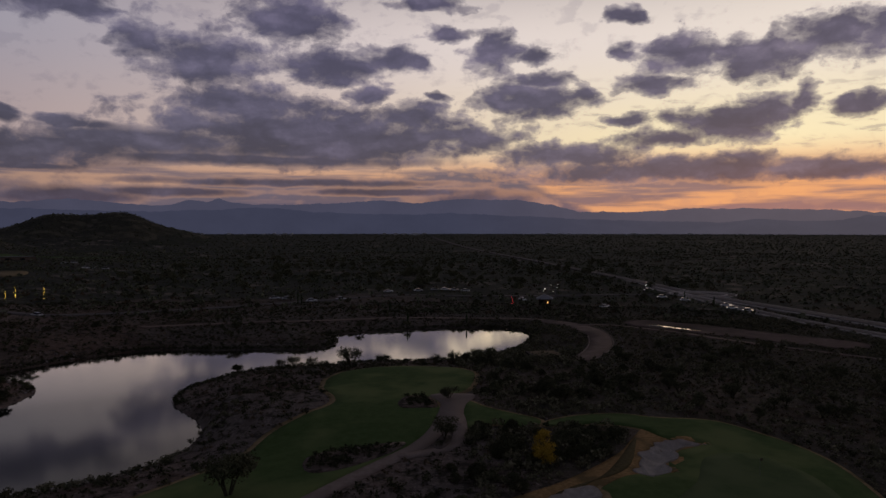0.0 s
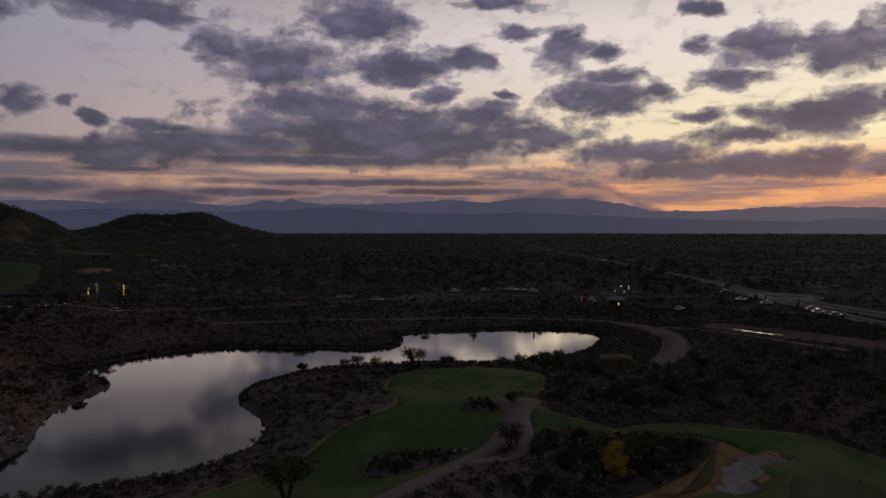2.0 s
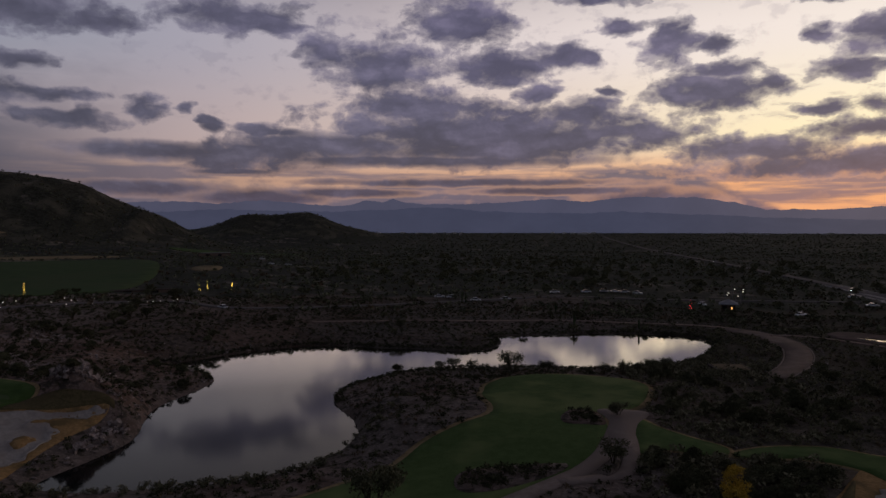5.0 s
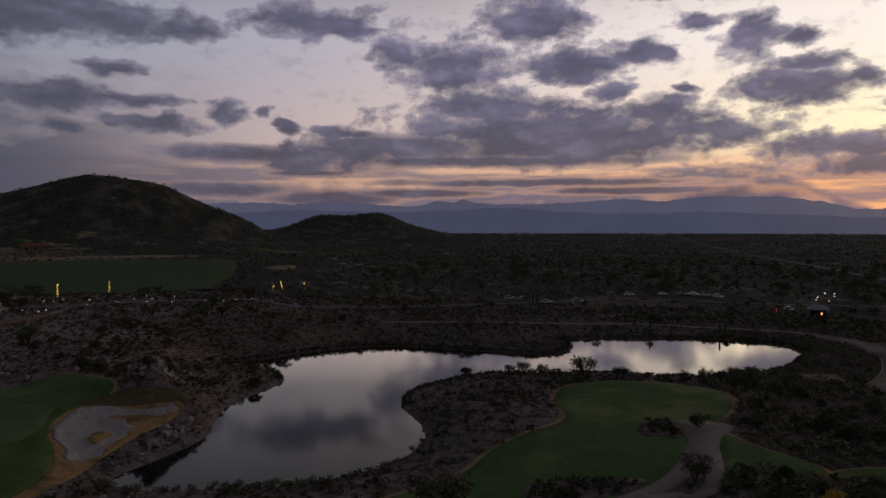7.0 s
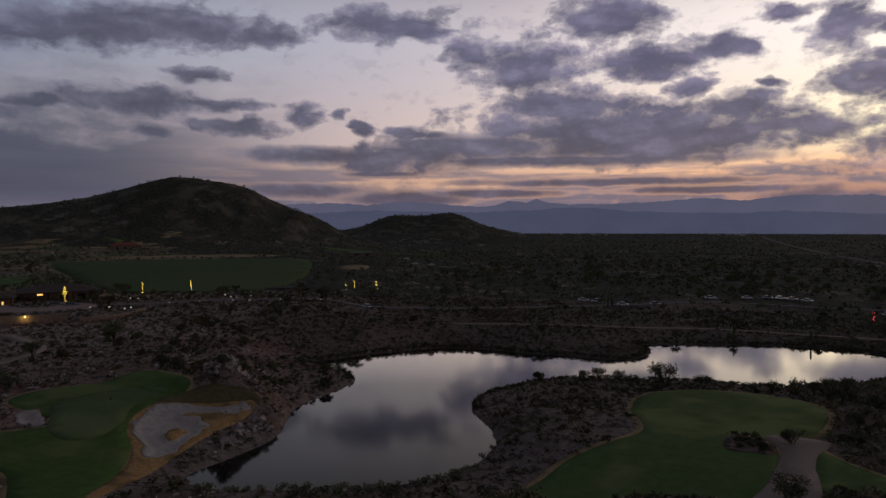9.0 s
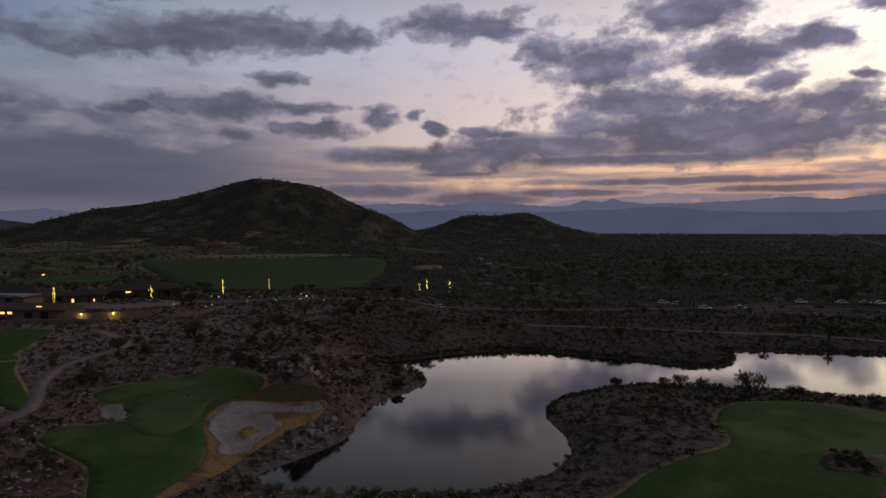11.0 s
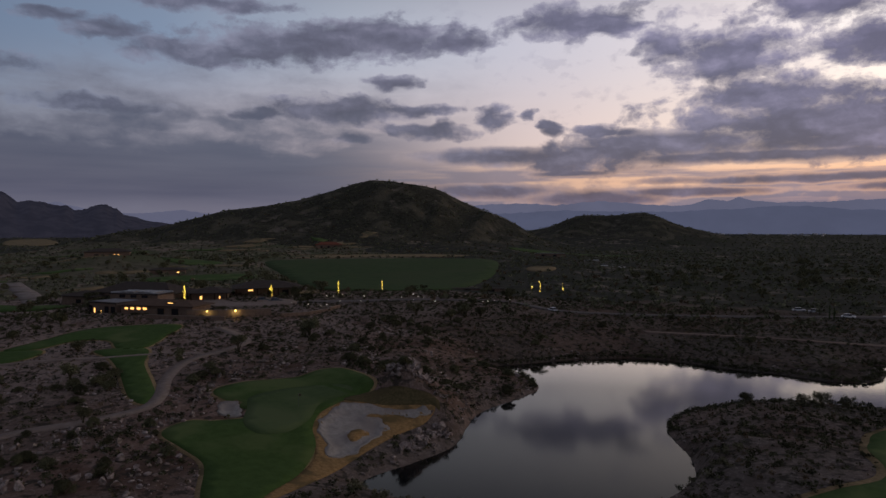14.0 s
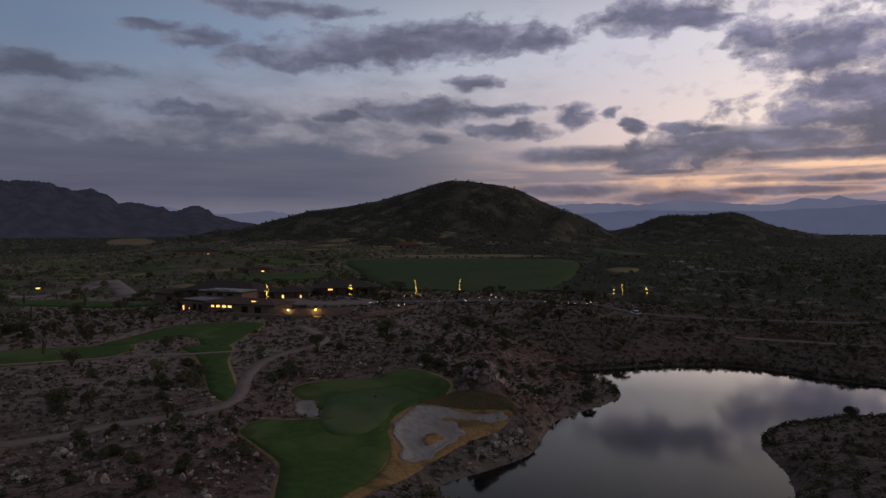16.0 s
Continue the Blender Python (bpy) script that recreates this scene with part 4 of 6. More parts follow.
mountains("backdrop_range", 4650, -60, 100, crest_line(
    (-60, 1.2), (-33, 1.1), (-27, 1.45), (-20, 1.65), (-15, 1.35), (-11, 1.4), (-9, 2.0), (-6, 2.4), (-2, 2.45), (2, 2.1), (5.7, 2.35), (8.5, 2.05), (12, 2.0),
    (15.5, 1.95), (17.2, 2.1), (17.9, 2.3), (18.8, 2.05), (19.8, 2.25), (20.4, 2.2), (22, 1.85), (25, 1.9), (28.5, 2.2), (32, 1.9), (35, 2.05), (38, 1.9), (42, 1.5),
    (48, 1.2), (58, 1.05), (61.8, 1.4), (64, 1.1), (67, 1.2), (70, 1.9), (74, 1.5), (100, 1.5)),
    haze_glow("far_haze", (0.080, 0.080, 0.126)), "hazy violet mountain range on the horizon", seed=3)
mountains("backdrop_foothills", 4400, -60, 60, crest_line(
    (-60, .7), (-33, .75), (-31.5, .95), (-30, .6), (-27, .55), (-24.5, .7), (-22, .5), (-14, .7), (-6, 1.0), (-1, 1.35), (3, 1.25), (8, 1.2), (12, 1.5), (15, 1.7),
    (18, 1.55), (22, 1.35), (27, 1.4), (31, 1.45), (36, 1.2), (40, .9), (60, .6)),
    haze_glow("near_haze", (0.056, 0.060, 0.100)), "lower hazy blue foothills before the range", seed=5)
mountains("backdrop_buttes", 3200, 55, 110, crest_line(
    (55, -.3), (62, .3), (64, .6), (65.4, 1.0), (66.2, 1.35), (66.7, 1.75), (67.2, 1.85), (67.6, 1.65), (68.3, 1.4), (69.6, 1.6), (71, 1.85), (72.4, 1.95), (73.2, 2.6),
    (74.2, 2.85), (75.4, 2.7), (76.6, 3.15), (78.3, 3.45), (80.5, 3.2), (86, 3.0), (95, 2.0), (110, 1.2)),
    haze_glow("butte_haze", (0.010, 0.010, 0.017), (0.026, 0.023, 0.024), 0.02, 0.12), "dark rocky buttes beyond the course", deep=500, seed=8, crag=3.0)


# ---- helpers for things ----
rng = np.random.RandomState(11)


def floor_at(x, y):
    return float(land([x], [y])[0])


def part(name, bm, mat, parent, label=""):
    me = bpy.data.meshes.new(name)
    bm.to_mesh(me)
    bm.free()
    for m in mat if isinstance(mat, (list, tuple)) else [mat]:
        me.materials.append(m)
    ob = new(name, me)
    ob.parent = parent
    return tagged(ob, label) if label else ob


def base(name, x, y, z=None, turn=0.0, label="", category="", group="", sink=0.05):
    ob = new(name)
    ob.matrix_basis = pose(x, y, (floor_at(x, y) if z is None else z) - sink, 0, 0, turn)
    return tagged(ob, label, category, group)


def box(bm, x0, y0, z0, x1, y1, z1, bevel=0.0):
    made = bmesh.ops.create_cube(bm, size=1, matrix=Matrix.Translation(((x0 + x1) / 2, (y0 + y1) / 2, (z0 + z1) / 2)) @ Matrix.Diagonal((x1 - x0, y1 - y0, z1 - z0, 1)))
    if bevel:
        edges = {e for v in made["verts"] for e in v.link_edges}
        bmesh.ops.bevel(bm, geom=list(edges), offset=bevel, segments=1, affect="EDGES")
    return bm


def boxed(*size, bevel=0.0):
    return box(bmesh.new(), *size, bevel=bevel)


def hip(bm, x0, y0, z0, x1, y1, z1, eave=0.7, thick=0.25):
    """A hipped roof with an overhang and a fascia."""
    x0, y0, x1, y1 = x0 - eave, y0 - eave, x1 + eave, y1 + eave
    run = min(x1 - x0, y1 - y0) / 2
    low = [bm.verts.new(p) for p in ((x0, y0, z0), (x1, y0, z0), (x1, y1, z0), (x0, y1, z0))]
    eav = [bm.verts.new((v.co.x, v.co.y, z0 + thick)) for v in low]
    if x1 - x0 >= y1 - y0:
        a, b = bm.verts.new((x0 + run, (y0 + y1) / 2, z1)), bm.verts.new((x1 - run, (y0 + y1) / 2, z1))
        tops = [(eav[0], eav[1], b, a), (eav[1], eav[2], b), (eav[2], eav[3], a, b), (eav[3], eav[0], a)]
    else:
        a, b = bm.verts.new(((x0 + x1) / 2, y0 + run, z1)), bm.verts.new(((x0 + x1) / 2, y1 - run, z1))
        tops = [(eav[0], eav[1], a), (eav[1], eav[2], b, a), (eav[2], eav[3], b), (eav[3], eav[0], a, b)]
    for f in tops:
        bm.faces.new(f)
    for k in range(4):
        bm.faces.new((low[k], low[(k + 1) % 4], eav[(k + 1) % 4], eav[k]))
    bm.faces.new(low[::-1])
    return bm


def tube(bm, p, q, r0, r1, sides=7):
    p, q = Vector(p), Vector(q)
    d = q - p
    m = Matrix.Translation((p + q) / 2) @ d.to_track_quat("Z", "Y").to_matrix().to_4x4()
    bmesh.ops.create_cone(bm, cap_ends=True, segments=sides, radius1=r0, radius2=r1, depth=d.length, matrix=m)
    return bm


def leaves(centres, radii, per, size, rng, squash=0.75, base_cut=-0.35):
    """Many small leaf triangles in rounded clumps: vertices and faces."""
    n = len(centres)
    u = rng.randn(n, per, 3)
    u /= np.linalg.norm(u, axis=2, keepdims=True)
    u[..., 2] = np.where(u[..., 2] < base_cut, -u[..., 2], u[..., 2])
    r = (rng.rand(n, per, 1) ** 0.45) * (0.75 + 0.5 * rng.rand(n, per, 1))
    at = centres[:, None] + u * r * radii[:, None, None] * np.array([1, 1, squash])
    a, b = rng.randn(2, n, per, 3)
    a /= np.linalg.norm(a, axis=2, keepdims=True)
    b -= a * (a * b).sum(2, keepdims=True)
    b /= np.linalg.norm(b, axis=2, keepdims=True)
    s = size * radii[:, None, None] * (0.6 + 0.8 * rng.rand(n, per, 1))
    v = np.stack([at + a * s, at - a * s * 0.5 + b * s * 0.8, at - a * s * 0.5 - b * s * 0.8], 2).reshape(-1, 3)
    return v, np.arange(len(v)).reshape(-1, 3)


def stuff(name, verts, faces, mat, label, category):
    me = bpy.data.meshes.new(name)
    me.vertices.add(len(verts))
    me.vertices.foreach_set("co", np.ascontiguousarray(verts, np.float32).ravel())
    k = faces.shape[1]
    me.loops.add(faces.size)
    me.loops.foreach_set("vertex_index", np.ascontiguousarray(faces, np.int32).ravel())
    me.polygons.add(len(faces))
    me.polygons.foreach_set("loop_start", np.arange(len(faces), dtype=np.int32) * k)
    me.materials.append(mat)
    me.update(calc_edges=True)
    me.validate()
    return tagged(new(name, me), label, category, kind="stuff")


def spread(n, r0, r1, az0=-42, az1=92, power=2.0):
    """Random places in a wedge of the plain, even over its area at power 2."""
    a = np.radians(rng.uniform(az0, az1, n))
    r = (rng.uniform(r0**power, r1**power, n)) ** (1 / power)
    return -np.sin(a) * r, np.cos(a) * r


def free(x, y, clear=0.5, shore=0.3):
    return (covered(x, y) > clear) & (side(LAKE, x, y) > shore)


def patchy(x, y, f, seed):
    return 0.5 + 0.5 * np.sin(x * f + 2.1 * np.sin(y * f * 0.6 + seed)) * np.cos(y * f * 0.9 + 1.7 * np.sin(x * f * 0.5 - seed))


# ---- scrub over the desert ----
def scrub(name, n, r0, r1, low, high, per, size, mat, label, density, seed, clear=0.6, power=2.0):
    x, y = spread(n, r0, r1, power=power)
    keep = free(x, y, clear, 0.8) & (rng.rand(len(x)) < density(x, y))
    x, y = x[keep], y[keep]
    rad = low + (high - low) * rng.rand(len(x)) ** 2.2
    c = np.column_stack([x, y, land(x, y) + rad * 0.35])
    v, f = leaves(c, rad, per, size, rng)
    return stuff(name, v, f, mat, label, "scrub")


def east_dense(x, y):
    return ((x > 4) & (y > 50) & (y < 215)).astype(float)


scrub("near_scrub", 52000, 45, 290, 0.22, 0.80, 36, 0.24, SCRUB_LEAF, "low dark green desert scrub on gravel",
      lambda x, y: np.where((x > -66) | (y > 98), 0.45, 0.16) * (1 - 0.8 * east_dense(x, y)) + 0.55 * patchy(x, y, 0.09, 1) * (1 - 0.6 * east_dense(x, y)), 1)
scrub("near_dry_brush", 26000, 45, 290, 0.15, 0.6, 12, 0.40, DRY, "dry brown brush and bunch grass on gravel",
      lambda x, y: 0.2 + 0.7 * patchy(x, y, 0.12, 4), 2)
scrub("mid_scrub", 42000, 250, 950, 0.5, 1.7, 10, 0.50, FAR_LEAF, "dark green desert scrub across the plain",
      lambda x, y: 0.15 + 0.85 * patchy(x, y, 0.035, 2), 3, power=1.6)
scrub("mid_dry_brush", 9000, 250, 950, 0.5, 1.5, 9, 0.55, DRY, "dry brown brush across the plain",
      lambda x, y: 0.2 + 0.6 * patchy(x, y, 0.05, 6), 4, power=1.6)
scrub("hill_scrub", 22000, 900, 1700, 0.7, 2.4, 7, 0.60, FAR_LEAF, "dark scrub over the hills and plain",
      lambda x, y: 0.25 + 0.75 * patchy(x, y, 0.020, 5), 6, power=1.6)
scrub("far_scrub", 26000, 1600, 4500, 1.4, 3.6, 6, 0.60, FAR_LEAF, "distant dark desert scrub to the horizon",
      lambda x, y: 0.25 + 0.75 * patchy(x, y, 0.010, 3), 5, power=1.25)


x, y = rng.uniform(3, 125, 17000), rng.uniform(48, 240, 17000)
keep = free(x, y, 0.6, 1.0) & (rng.rand(len(x)) < np.clip((patchy(x, y, 0.045, 9) - 0.2) * 2.2, 0.30, 1))
x, y = x[keep], y[keep]
rad = 0.3 + 0.9 * rng.rand(len(x)) ** 2.5
v, f = leaves(np.column_stack([x, y, land(x, y) + rad * 0.4]), rad, 34, 0.24, rng)
stuff("thicket_scrub", v, f, LEAF, "dense olive scrub covering the slope beside the course", "scrub")


# reeds and low growth at the far water's edge, also imitating the bank's reflection
out = grown(LAKE, 1.0) - LAKE
at = LAKE[(pick := rng.randint(len(LAKE), size=2600))] + out[pick] * rng.uniform(0.1, 1.5, (2600, 1)) + rng.randn(2600, 2) * 0.4
at = at[((at[:, 1] > 138) | ((at[:, 0] > -60) & (at[:, 1] > 128))) & (side(LAKE, at[:, 0], at[:, 1]) > 0.05)]
rad = 0.22 + 0.5 * rng.rand(len(at)) ** 2
v, f = leaves(np.column_stack([at, land(at[:, 0], at[:, 1]) + 0.4 * rad]), rad, 22, 0.28, rng, 0.9)
stuff("shore_reeds", v, f, SCRUB_LEAF, "dark low reeds and imitated bank reflection along the far edge of the lake", "reeds")


# rounded shrubs along the near bank
at = LAKE[(pick := rng.randint(len(LAKE), size=5200))] + out[pick] * rng.uniform(0.4, 5.0, (5200, 1)) + rng.randn(5200, 2) * 0.5
keep = (at[:, 1] < 116) & (at[:, 0] > -69) & (side(LAKE, at[:, 0], at[:, 1]) > 0.35) & (covered(at[:, 0], at[:, 1]) > 0.8)
at = at[keep][:95]
rad = 0.30 + 0.55 * rng.rand(len(at)) ** 1.8
v, f = leaves(np.column_stack([at, land(at[:, 0], at[:, 1]) + 0.45 * rad]), rad, 90, 0.17, rng, 0.9)
stuff("bank_shrubs", v, f, LEAF, "rounded grey-green shrubs along the near bank of the lake", "shrubs")


# ---- rocks ----
def rock_shape(seed, detail):
    bm = bmesh.new()
    bmesh.ops.create_icosphere(bm, subdivisions=detail, radius=1)
    r = random.Random(seed)
    cuts = [(Vector((r.gauss(0, 1), r.gauss(0, 1), r.gauss(0, 1))).normalized(), r.uniform(0.22, 0.55)) for _ in range(14)]
    for v in bm.verts:
        for nrm, d in cuts:
            over = v.co.dot(nrm) - d
            if over > 0:
                v.co -= nrm * over
        v.co *= 1 + 0.30 * noise.noise(v.co * 2.6 + Vector((seed, 0, 0)))
    return bm


ROCK_MESHES = []
for seed in range(6):
    bm = rock_shape(seed, 2)
    me = bpy.data.meshes.new("boulder")
    bm.to_mesh(me)
    bm.free()
    me.materials.append(ROCK)
    ROCK_MESHES.append(me)


def boulders(n, x0, y0, x1, y1, low, high, label, group, loose=2.9, joined=""):
    """Single boulders along a slope, or a scatter of them joined into one mesh of that name."""
    verts, faces, count = [], [], 0
    for _ in range(n):
        s = rng.rand()
        x, y = x0 + (x1 - x0) * s + rng.randn() * loose * 1.1, y0 + (y1 - y0) * s + rng.randn() * loose * 0.9
        if not free(np.array([x]), np.array([y]), 1.0, 1.0)[0]:
            continue
        k = low + (high - low) * rng.rand() ** 2
        me = ROCK_MESHES[rng.randint(6)]
        place = Matrix.LocRotScale((x, y, floor_at(x, y) + 0.22 * k), Euler(rng.uniform(0, 6.28, 3)), (k, k * rng.uniform(0.7, 1.2), k * rng.uniform(0.5, 0.9)))
        if joined:
            verts += [place @ v.co for v in me.vertices]
            faces += [[count + i for i in p.vertices] for p in me.polygons]
            count = len(verts)
        else:
            ob = new("boulder", me)
            ob.matrix_basis = place
            tagged(ob, label, "boulder", group)
    if joined:
        stuff(joined, np.array(verts), np.array(faces), ROCK, label, "boulders")


boulders(115, -89.2, 104.6, -84.6, 106.4, 0.45, 1.45, "angular grey granite boulder in the outcrop above the bunker", "outcrop boulders", 1.35)
boulders(14, -83, 107, -79.5, 106, 0.4, 1.1, "grey boulder at the foot of the outcrop", "outcrop boulders", 0.8)
boulders(75, -75.2, 101.5, -73.8, 91.5, 0.5, 1.3, "pale grey boulder on the bank between bunker and lake", "bank boulders", 1.1)
for _ in range(28):
    hx, hy = rng.uniform(-113, -82), rng.uniform(42, 69)
    boulders(rng.randint(4, 8), hx - 2.2, hy - 1.5, hx + 2.2, hy + 1.5, 0.3, 1.35, "weathered pale boulder heaped on the gravel slope", "slope boulders", 1.1)
boulders(50, -104, 84, -128, 96, 0.4, 1.3, "pale boulders heaped beside the cart path", "path boulders", joined="path_boulders")
boulders(42, -113, 83, -105, 79, 0.45, 1.3, "pale grey boulder piled behind the small bunker", "small bunker boulders", 1.2)
boulders(45, -104, 73, -94, 64, 0.3, 1.0, "pale grey boulders along the edge of the green", "green edge boulders", 1.5, joined="green_edge_boulders")
boulders(22, -108, 112, -92, 118, 0.4, 1.2, "grey boulders on the rise behind the green", "rise boulders", joined="rise_boulders")
boulders(45, -84, 124, -77, 104, 0.4, 1.1, "grey boulders on the spit by the water", "spit boulders", joined="spit_boulders")

ico = bmesh.new()
bmesh.ops.create_icosphere(ico, subdivisions=1, radius=1)
ico_v = np.array([v.co for v in ico.verts])
ico_f = np.array([[v.index for v in f.verts] for f in ico.faces])
ico.free()


def stones(name, n, r0, r1, low, high, density, label, az0=-42, az1=92):
    x, y = spread(n, r0, r1, az0, az1)
    keep = free(x, y, 0.4, 0.2) & (rng.rand(n) < density(x, y))
    x, y = x[keep], y[keep]
    k = low + (high - low) * rng.rand(len(x)) ** 3
    v = ico_v[None] * (1 + 0.5 * (rng.rand(len(x), len(ico_v), 1) - 0.5)) * k[:, None, None] * (0.7 + 0.6 * rng.rand(len(x), 1, 3)) * np.array([1, 1, 0.55])
    v += np.column_stack([x, y, land(x, y) + 0.2 * k])[:, None]
    f = ico_f[None] + (np.arange(len(x)) * len(ico_v))[:, None, None]
    return stuff(name, v.reshape(-1, 3), f.reshape(-1, 3), ROCK, label, "stones")


# a row of stones edging the dirt track
edge = curve([(-18, 243.2), (3, 244.6), (22, 244.5), (33, 242), (44.5, 234), (50, 219), (51, 206), (49, 188), (43.5, 171), (36, 156)], False, 2.1)
k = rng.uniform(0.3, 0.5, len(edge))
v = ico_v[None] * (1 + 0.4 * (rng.rand(len(edge), len(ico_v), 1) - 0.5)) * k[:, None, None] * np.array([1, 1, 0.8])
v += np.column_stack([edge, land(edge[:, 0], edge[:, 1]) + 0.2 * k])[:, None]
f = ico_f[None] + (np.arange(len(edge)) * len(ico_v))[:, None, None]
stuff("edging_stones", v.reshape(-1, 3), f.reshape(-1, 3), ROCK, "small grey stones edging the dirt track", "stones")


def shore_band(x, y):
    d = side(LAKE, x, y)
    return np.where(d < 3.5, 0.95, 0.05)


stones("slope_stones", 38000, 50, 200, 0.06, 0.46, lambda x, y: 0.05 + np.clip((patchy(x, y, 0.16, 8) - 0.45) * 1.9, 0, 1) * patchy(x, y, 0.05, 3), "scattered grey stones over the gravel slope", 28, 88)
stones("shore_stones", 14000, 75, 250, 0.15, 0.45, shore_band, "grey stones lining the lake shore", -12, 60)
stones("east_stones", 7000, 55, 200, 0.1, 0.32, lambda x, y: 0.5 + 0 * x, "small grey stones on the gravel", -40, 28)


# ---- trees ----
def tree_meshes(seed, tall, spread_r, per, leaf, mat_leaf):
    r = np.random.RandomState(seed)
    bm = bmesh.new()
    tips = []
    for _ in range(4 + r.randint(3)):
        a, lean = r.uniform(0, 6.28), r.uniform(0.25, 0.75)
        knee = Vector((math.cos(a) * lean * spread_r * 0.4, math.sin(a) * lean * spread_r * 0.4, tall * r.uniform(0.28, 0.42)))
        tube(bm, (0, 0, -0.2), knee, 0.035 * tall, 0.022 * tall, 5)
        for _ in range(3):
            a2 = a + r.uniform(-0.9, 0.9)
            tip = Vector((math.cos(a2) * spread_r * r.uniform(0.35, 0.8), math.sin(a2) * spread_r * r.uniform(0.35, 0.8), tall * r.uniform(0.55, 0.9)))
            tube(bm, knee, tip, 0.02 * tall, 0.006 * tall, 4)
            tips.append(tip)
    trunk = bpy.data.meshes.new("trunk")
    bm.to_mesh(trunk)
    bm.free()
    trunk.materials.append(BARK)
    c = np.array([tuple(t) for t in tips])
    c = np.concatenate([c, c * (0.72, 0.72, 0.86) + r.randn(*c.shape) * 0.12 * spread_r])
    rad = spread_r * r.uniform(0.24, 0.52, len(c))
    v, f = leaves(c, rad, per, leaf, r, 0.62, -0.9)
    v[:, 2] = np.maximum(v[:, 2], 0.12 * tall)
    crown = mesh_of("crown", v, f, mat_leaf)
    return trunk, crown


def bush_meshes(seed, tall, wide, clumps, per, leaf, mat_leaf):
    """A low many-stemmed tree: forking stems inside a rounded, uneven crown that reaches down to the ground."""
    r = np.random.RandomState(seed)
    bm = bmesh.new()
    c, rad = [], []
    for k in range(clumps):
        a, up = r.uniform(0, math.tau), r.rand() ** 0.7
        out = wide * math.sqrt(max(0.05, 1 - up * up)) * r.uniform(0.35, 0.95)
        c.append((math.cos(a) * out, math.sin(a) * out, tall * (0.16 + 0.70 * up)))
        rad.append(wide * r.uniform(0.16, 0.36))
        if k % 4 == 0:
            knee = Vector(c[-1]) * 0.45
            tube(bm, (0, 0, -0.2), knee, 0.035 * tall, 0.022 * tall, 5)
            tube(bm, knee, c[-1], 0.02 * tall, 0.006 * tall, 4)
    trunk = bpy.data.meshes.new("trunk")
    bm.to_mesh(trunk)
    bm.free()
    trunk.materials.append(BARK)
    v, f = leaves(np.array(c), np.array(rad), per, leaf, r, 0.75, -0.9)
    v[:, 2] = np.maximum(v[:, 2], 0.03 * tall)
    return trunk, mesh_of("crown", v, f, mat_leaf)


KINDS = {
    "paloverde": [tree_meshes(k, 3.8, 2.5, 90, 0.13, TREE_LEAF) for k in range(4)],
    "mesquite": [bush_meshes(10 + k, 3.1, 2.6, 34, 110, 0.20, TREE_LEAF) for k in range(5)],
    "airy": [tree_meshes(20 + k, 4.0, 2.7, 34, 0.13, TREE_LEAF) for k in range(2)],
    "far_mesquite": [bush_meshes(40 + k, 3.1, 2.6, 24, 30, 0.36, TREE_LEAF) for k in range(5)],
    "far_paloverde": [tree_meshes(50 + k, 3.8, 2.5, 28, 0.21, TREE_LEAF) for k in range(4)],
}


def tree(kind, x, y, size, label, group="", name="desert_tree"):
    trunk, crown = KINDS[kind][rng.randint(len(KINDS[kind]))]
    ob = base(name, x, y, None, rng.uniform(0, 360), label, "tree", group)
    ob.matrix_basis = ob.matrix_basis @ Matrix.Diagonal((size, size * rng.uniform(0.9, 1.1), size * rng.uniform(0.85, 1.1), 1))
    for n, me in (("trunk", trunk), ("crown", crown)):
        p = new(n, me)
        p.parent = ob
    return ob


LIT_SAGUAROS = ((-214.8, 133.7, 4.6, 2), (-197.5, 155, 4.6, 2), (-191.8, 179, 4.8, 1), (-199.7, 207.9, 4.8, 0), (-167.6, 270.4, 4.6, 1), (-155.2, 268.9, 4.4, 2), (-209, 138, 2.6, 0), (-168.6, 266, 2.8, 0))


def sightline_clear(x, y):
    """No trees before the arrival court and in the camera's sightlines to each lit cactus."""
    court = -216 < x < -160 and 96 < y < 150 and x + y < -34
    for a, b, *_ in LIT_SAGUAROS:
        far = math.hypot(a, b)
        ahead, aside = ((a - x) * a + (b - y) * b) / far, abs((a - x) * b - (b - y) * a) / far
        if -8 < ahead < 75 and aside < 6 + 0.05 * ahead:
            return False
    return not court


def trees(kind, n, x0, y0, x1, y1, low, high, label, group, clear=1.2):
    for _ in range(n):
        x, y = rng.uniform(x0, x1), rng.uniform(y0, y1)
        if free(np.array([x]), np.array([y]), clear, 1.0)[0] and sightline_clear(x, y):
            tree(kind, x, y, rng.uniform(low, high), label, group)


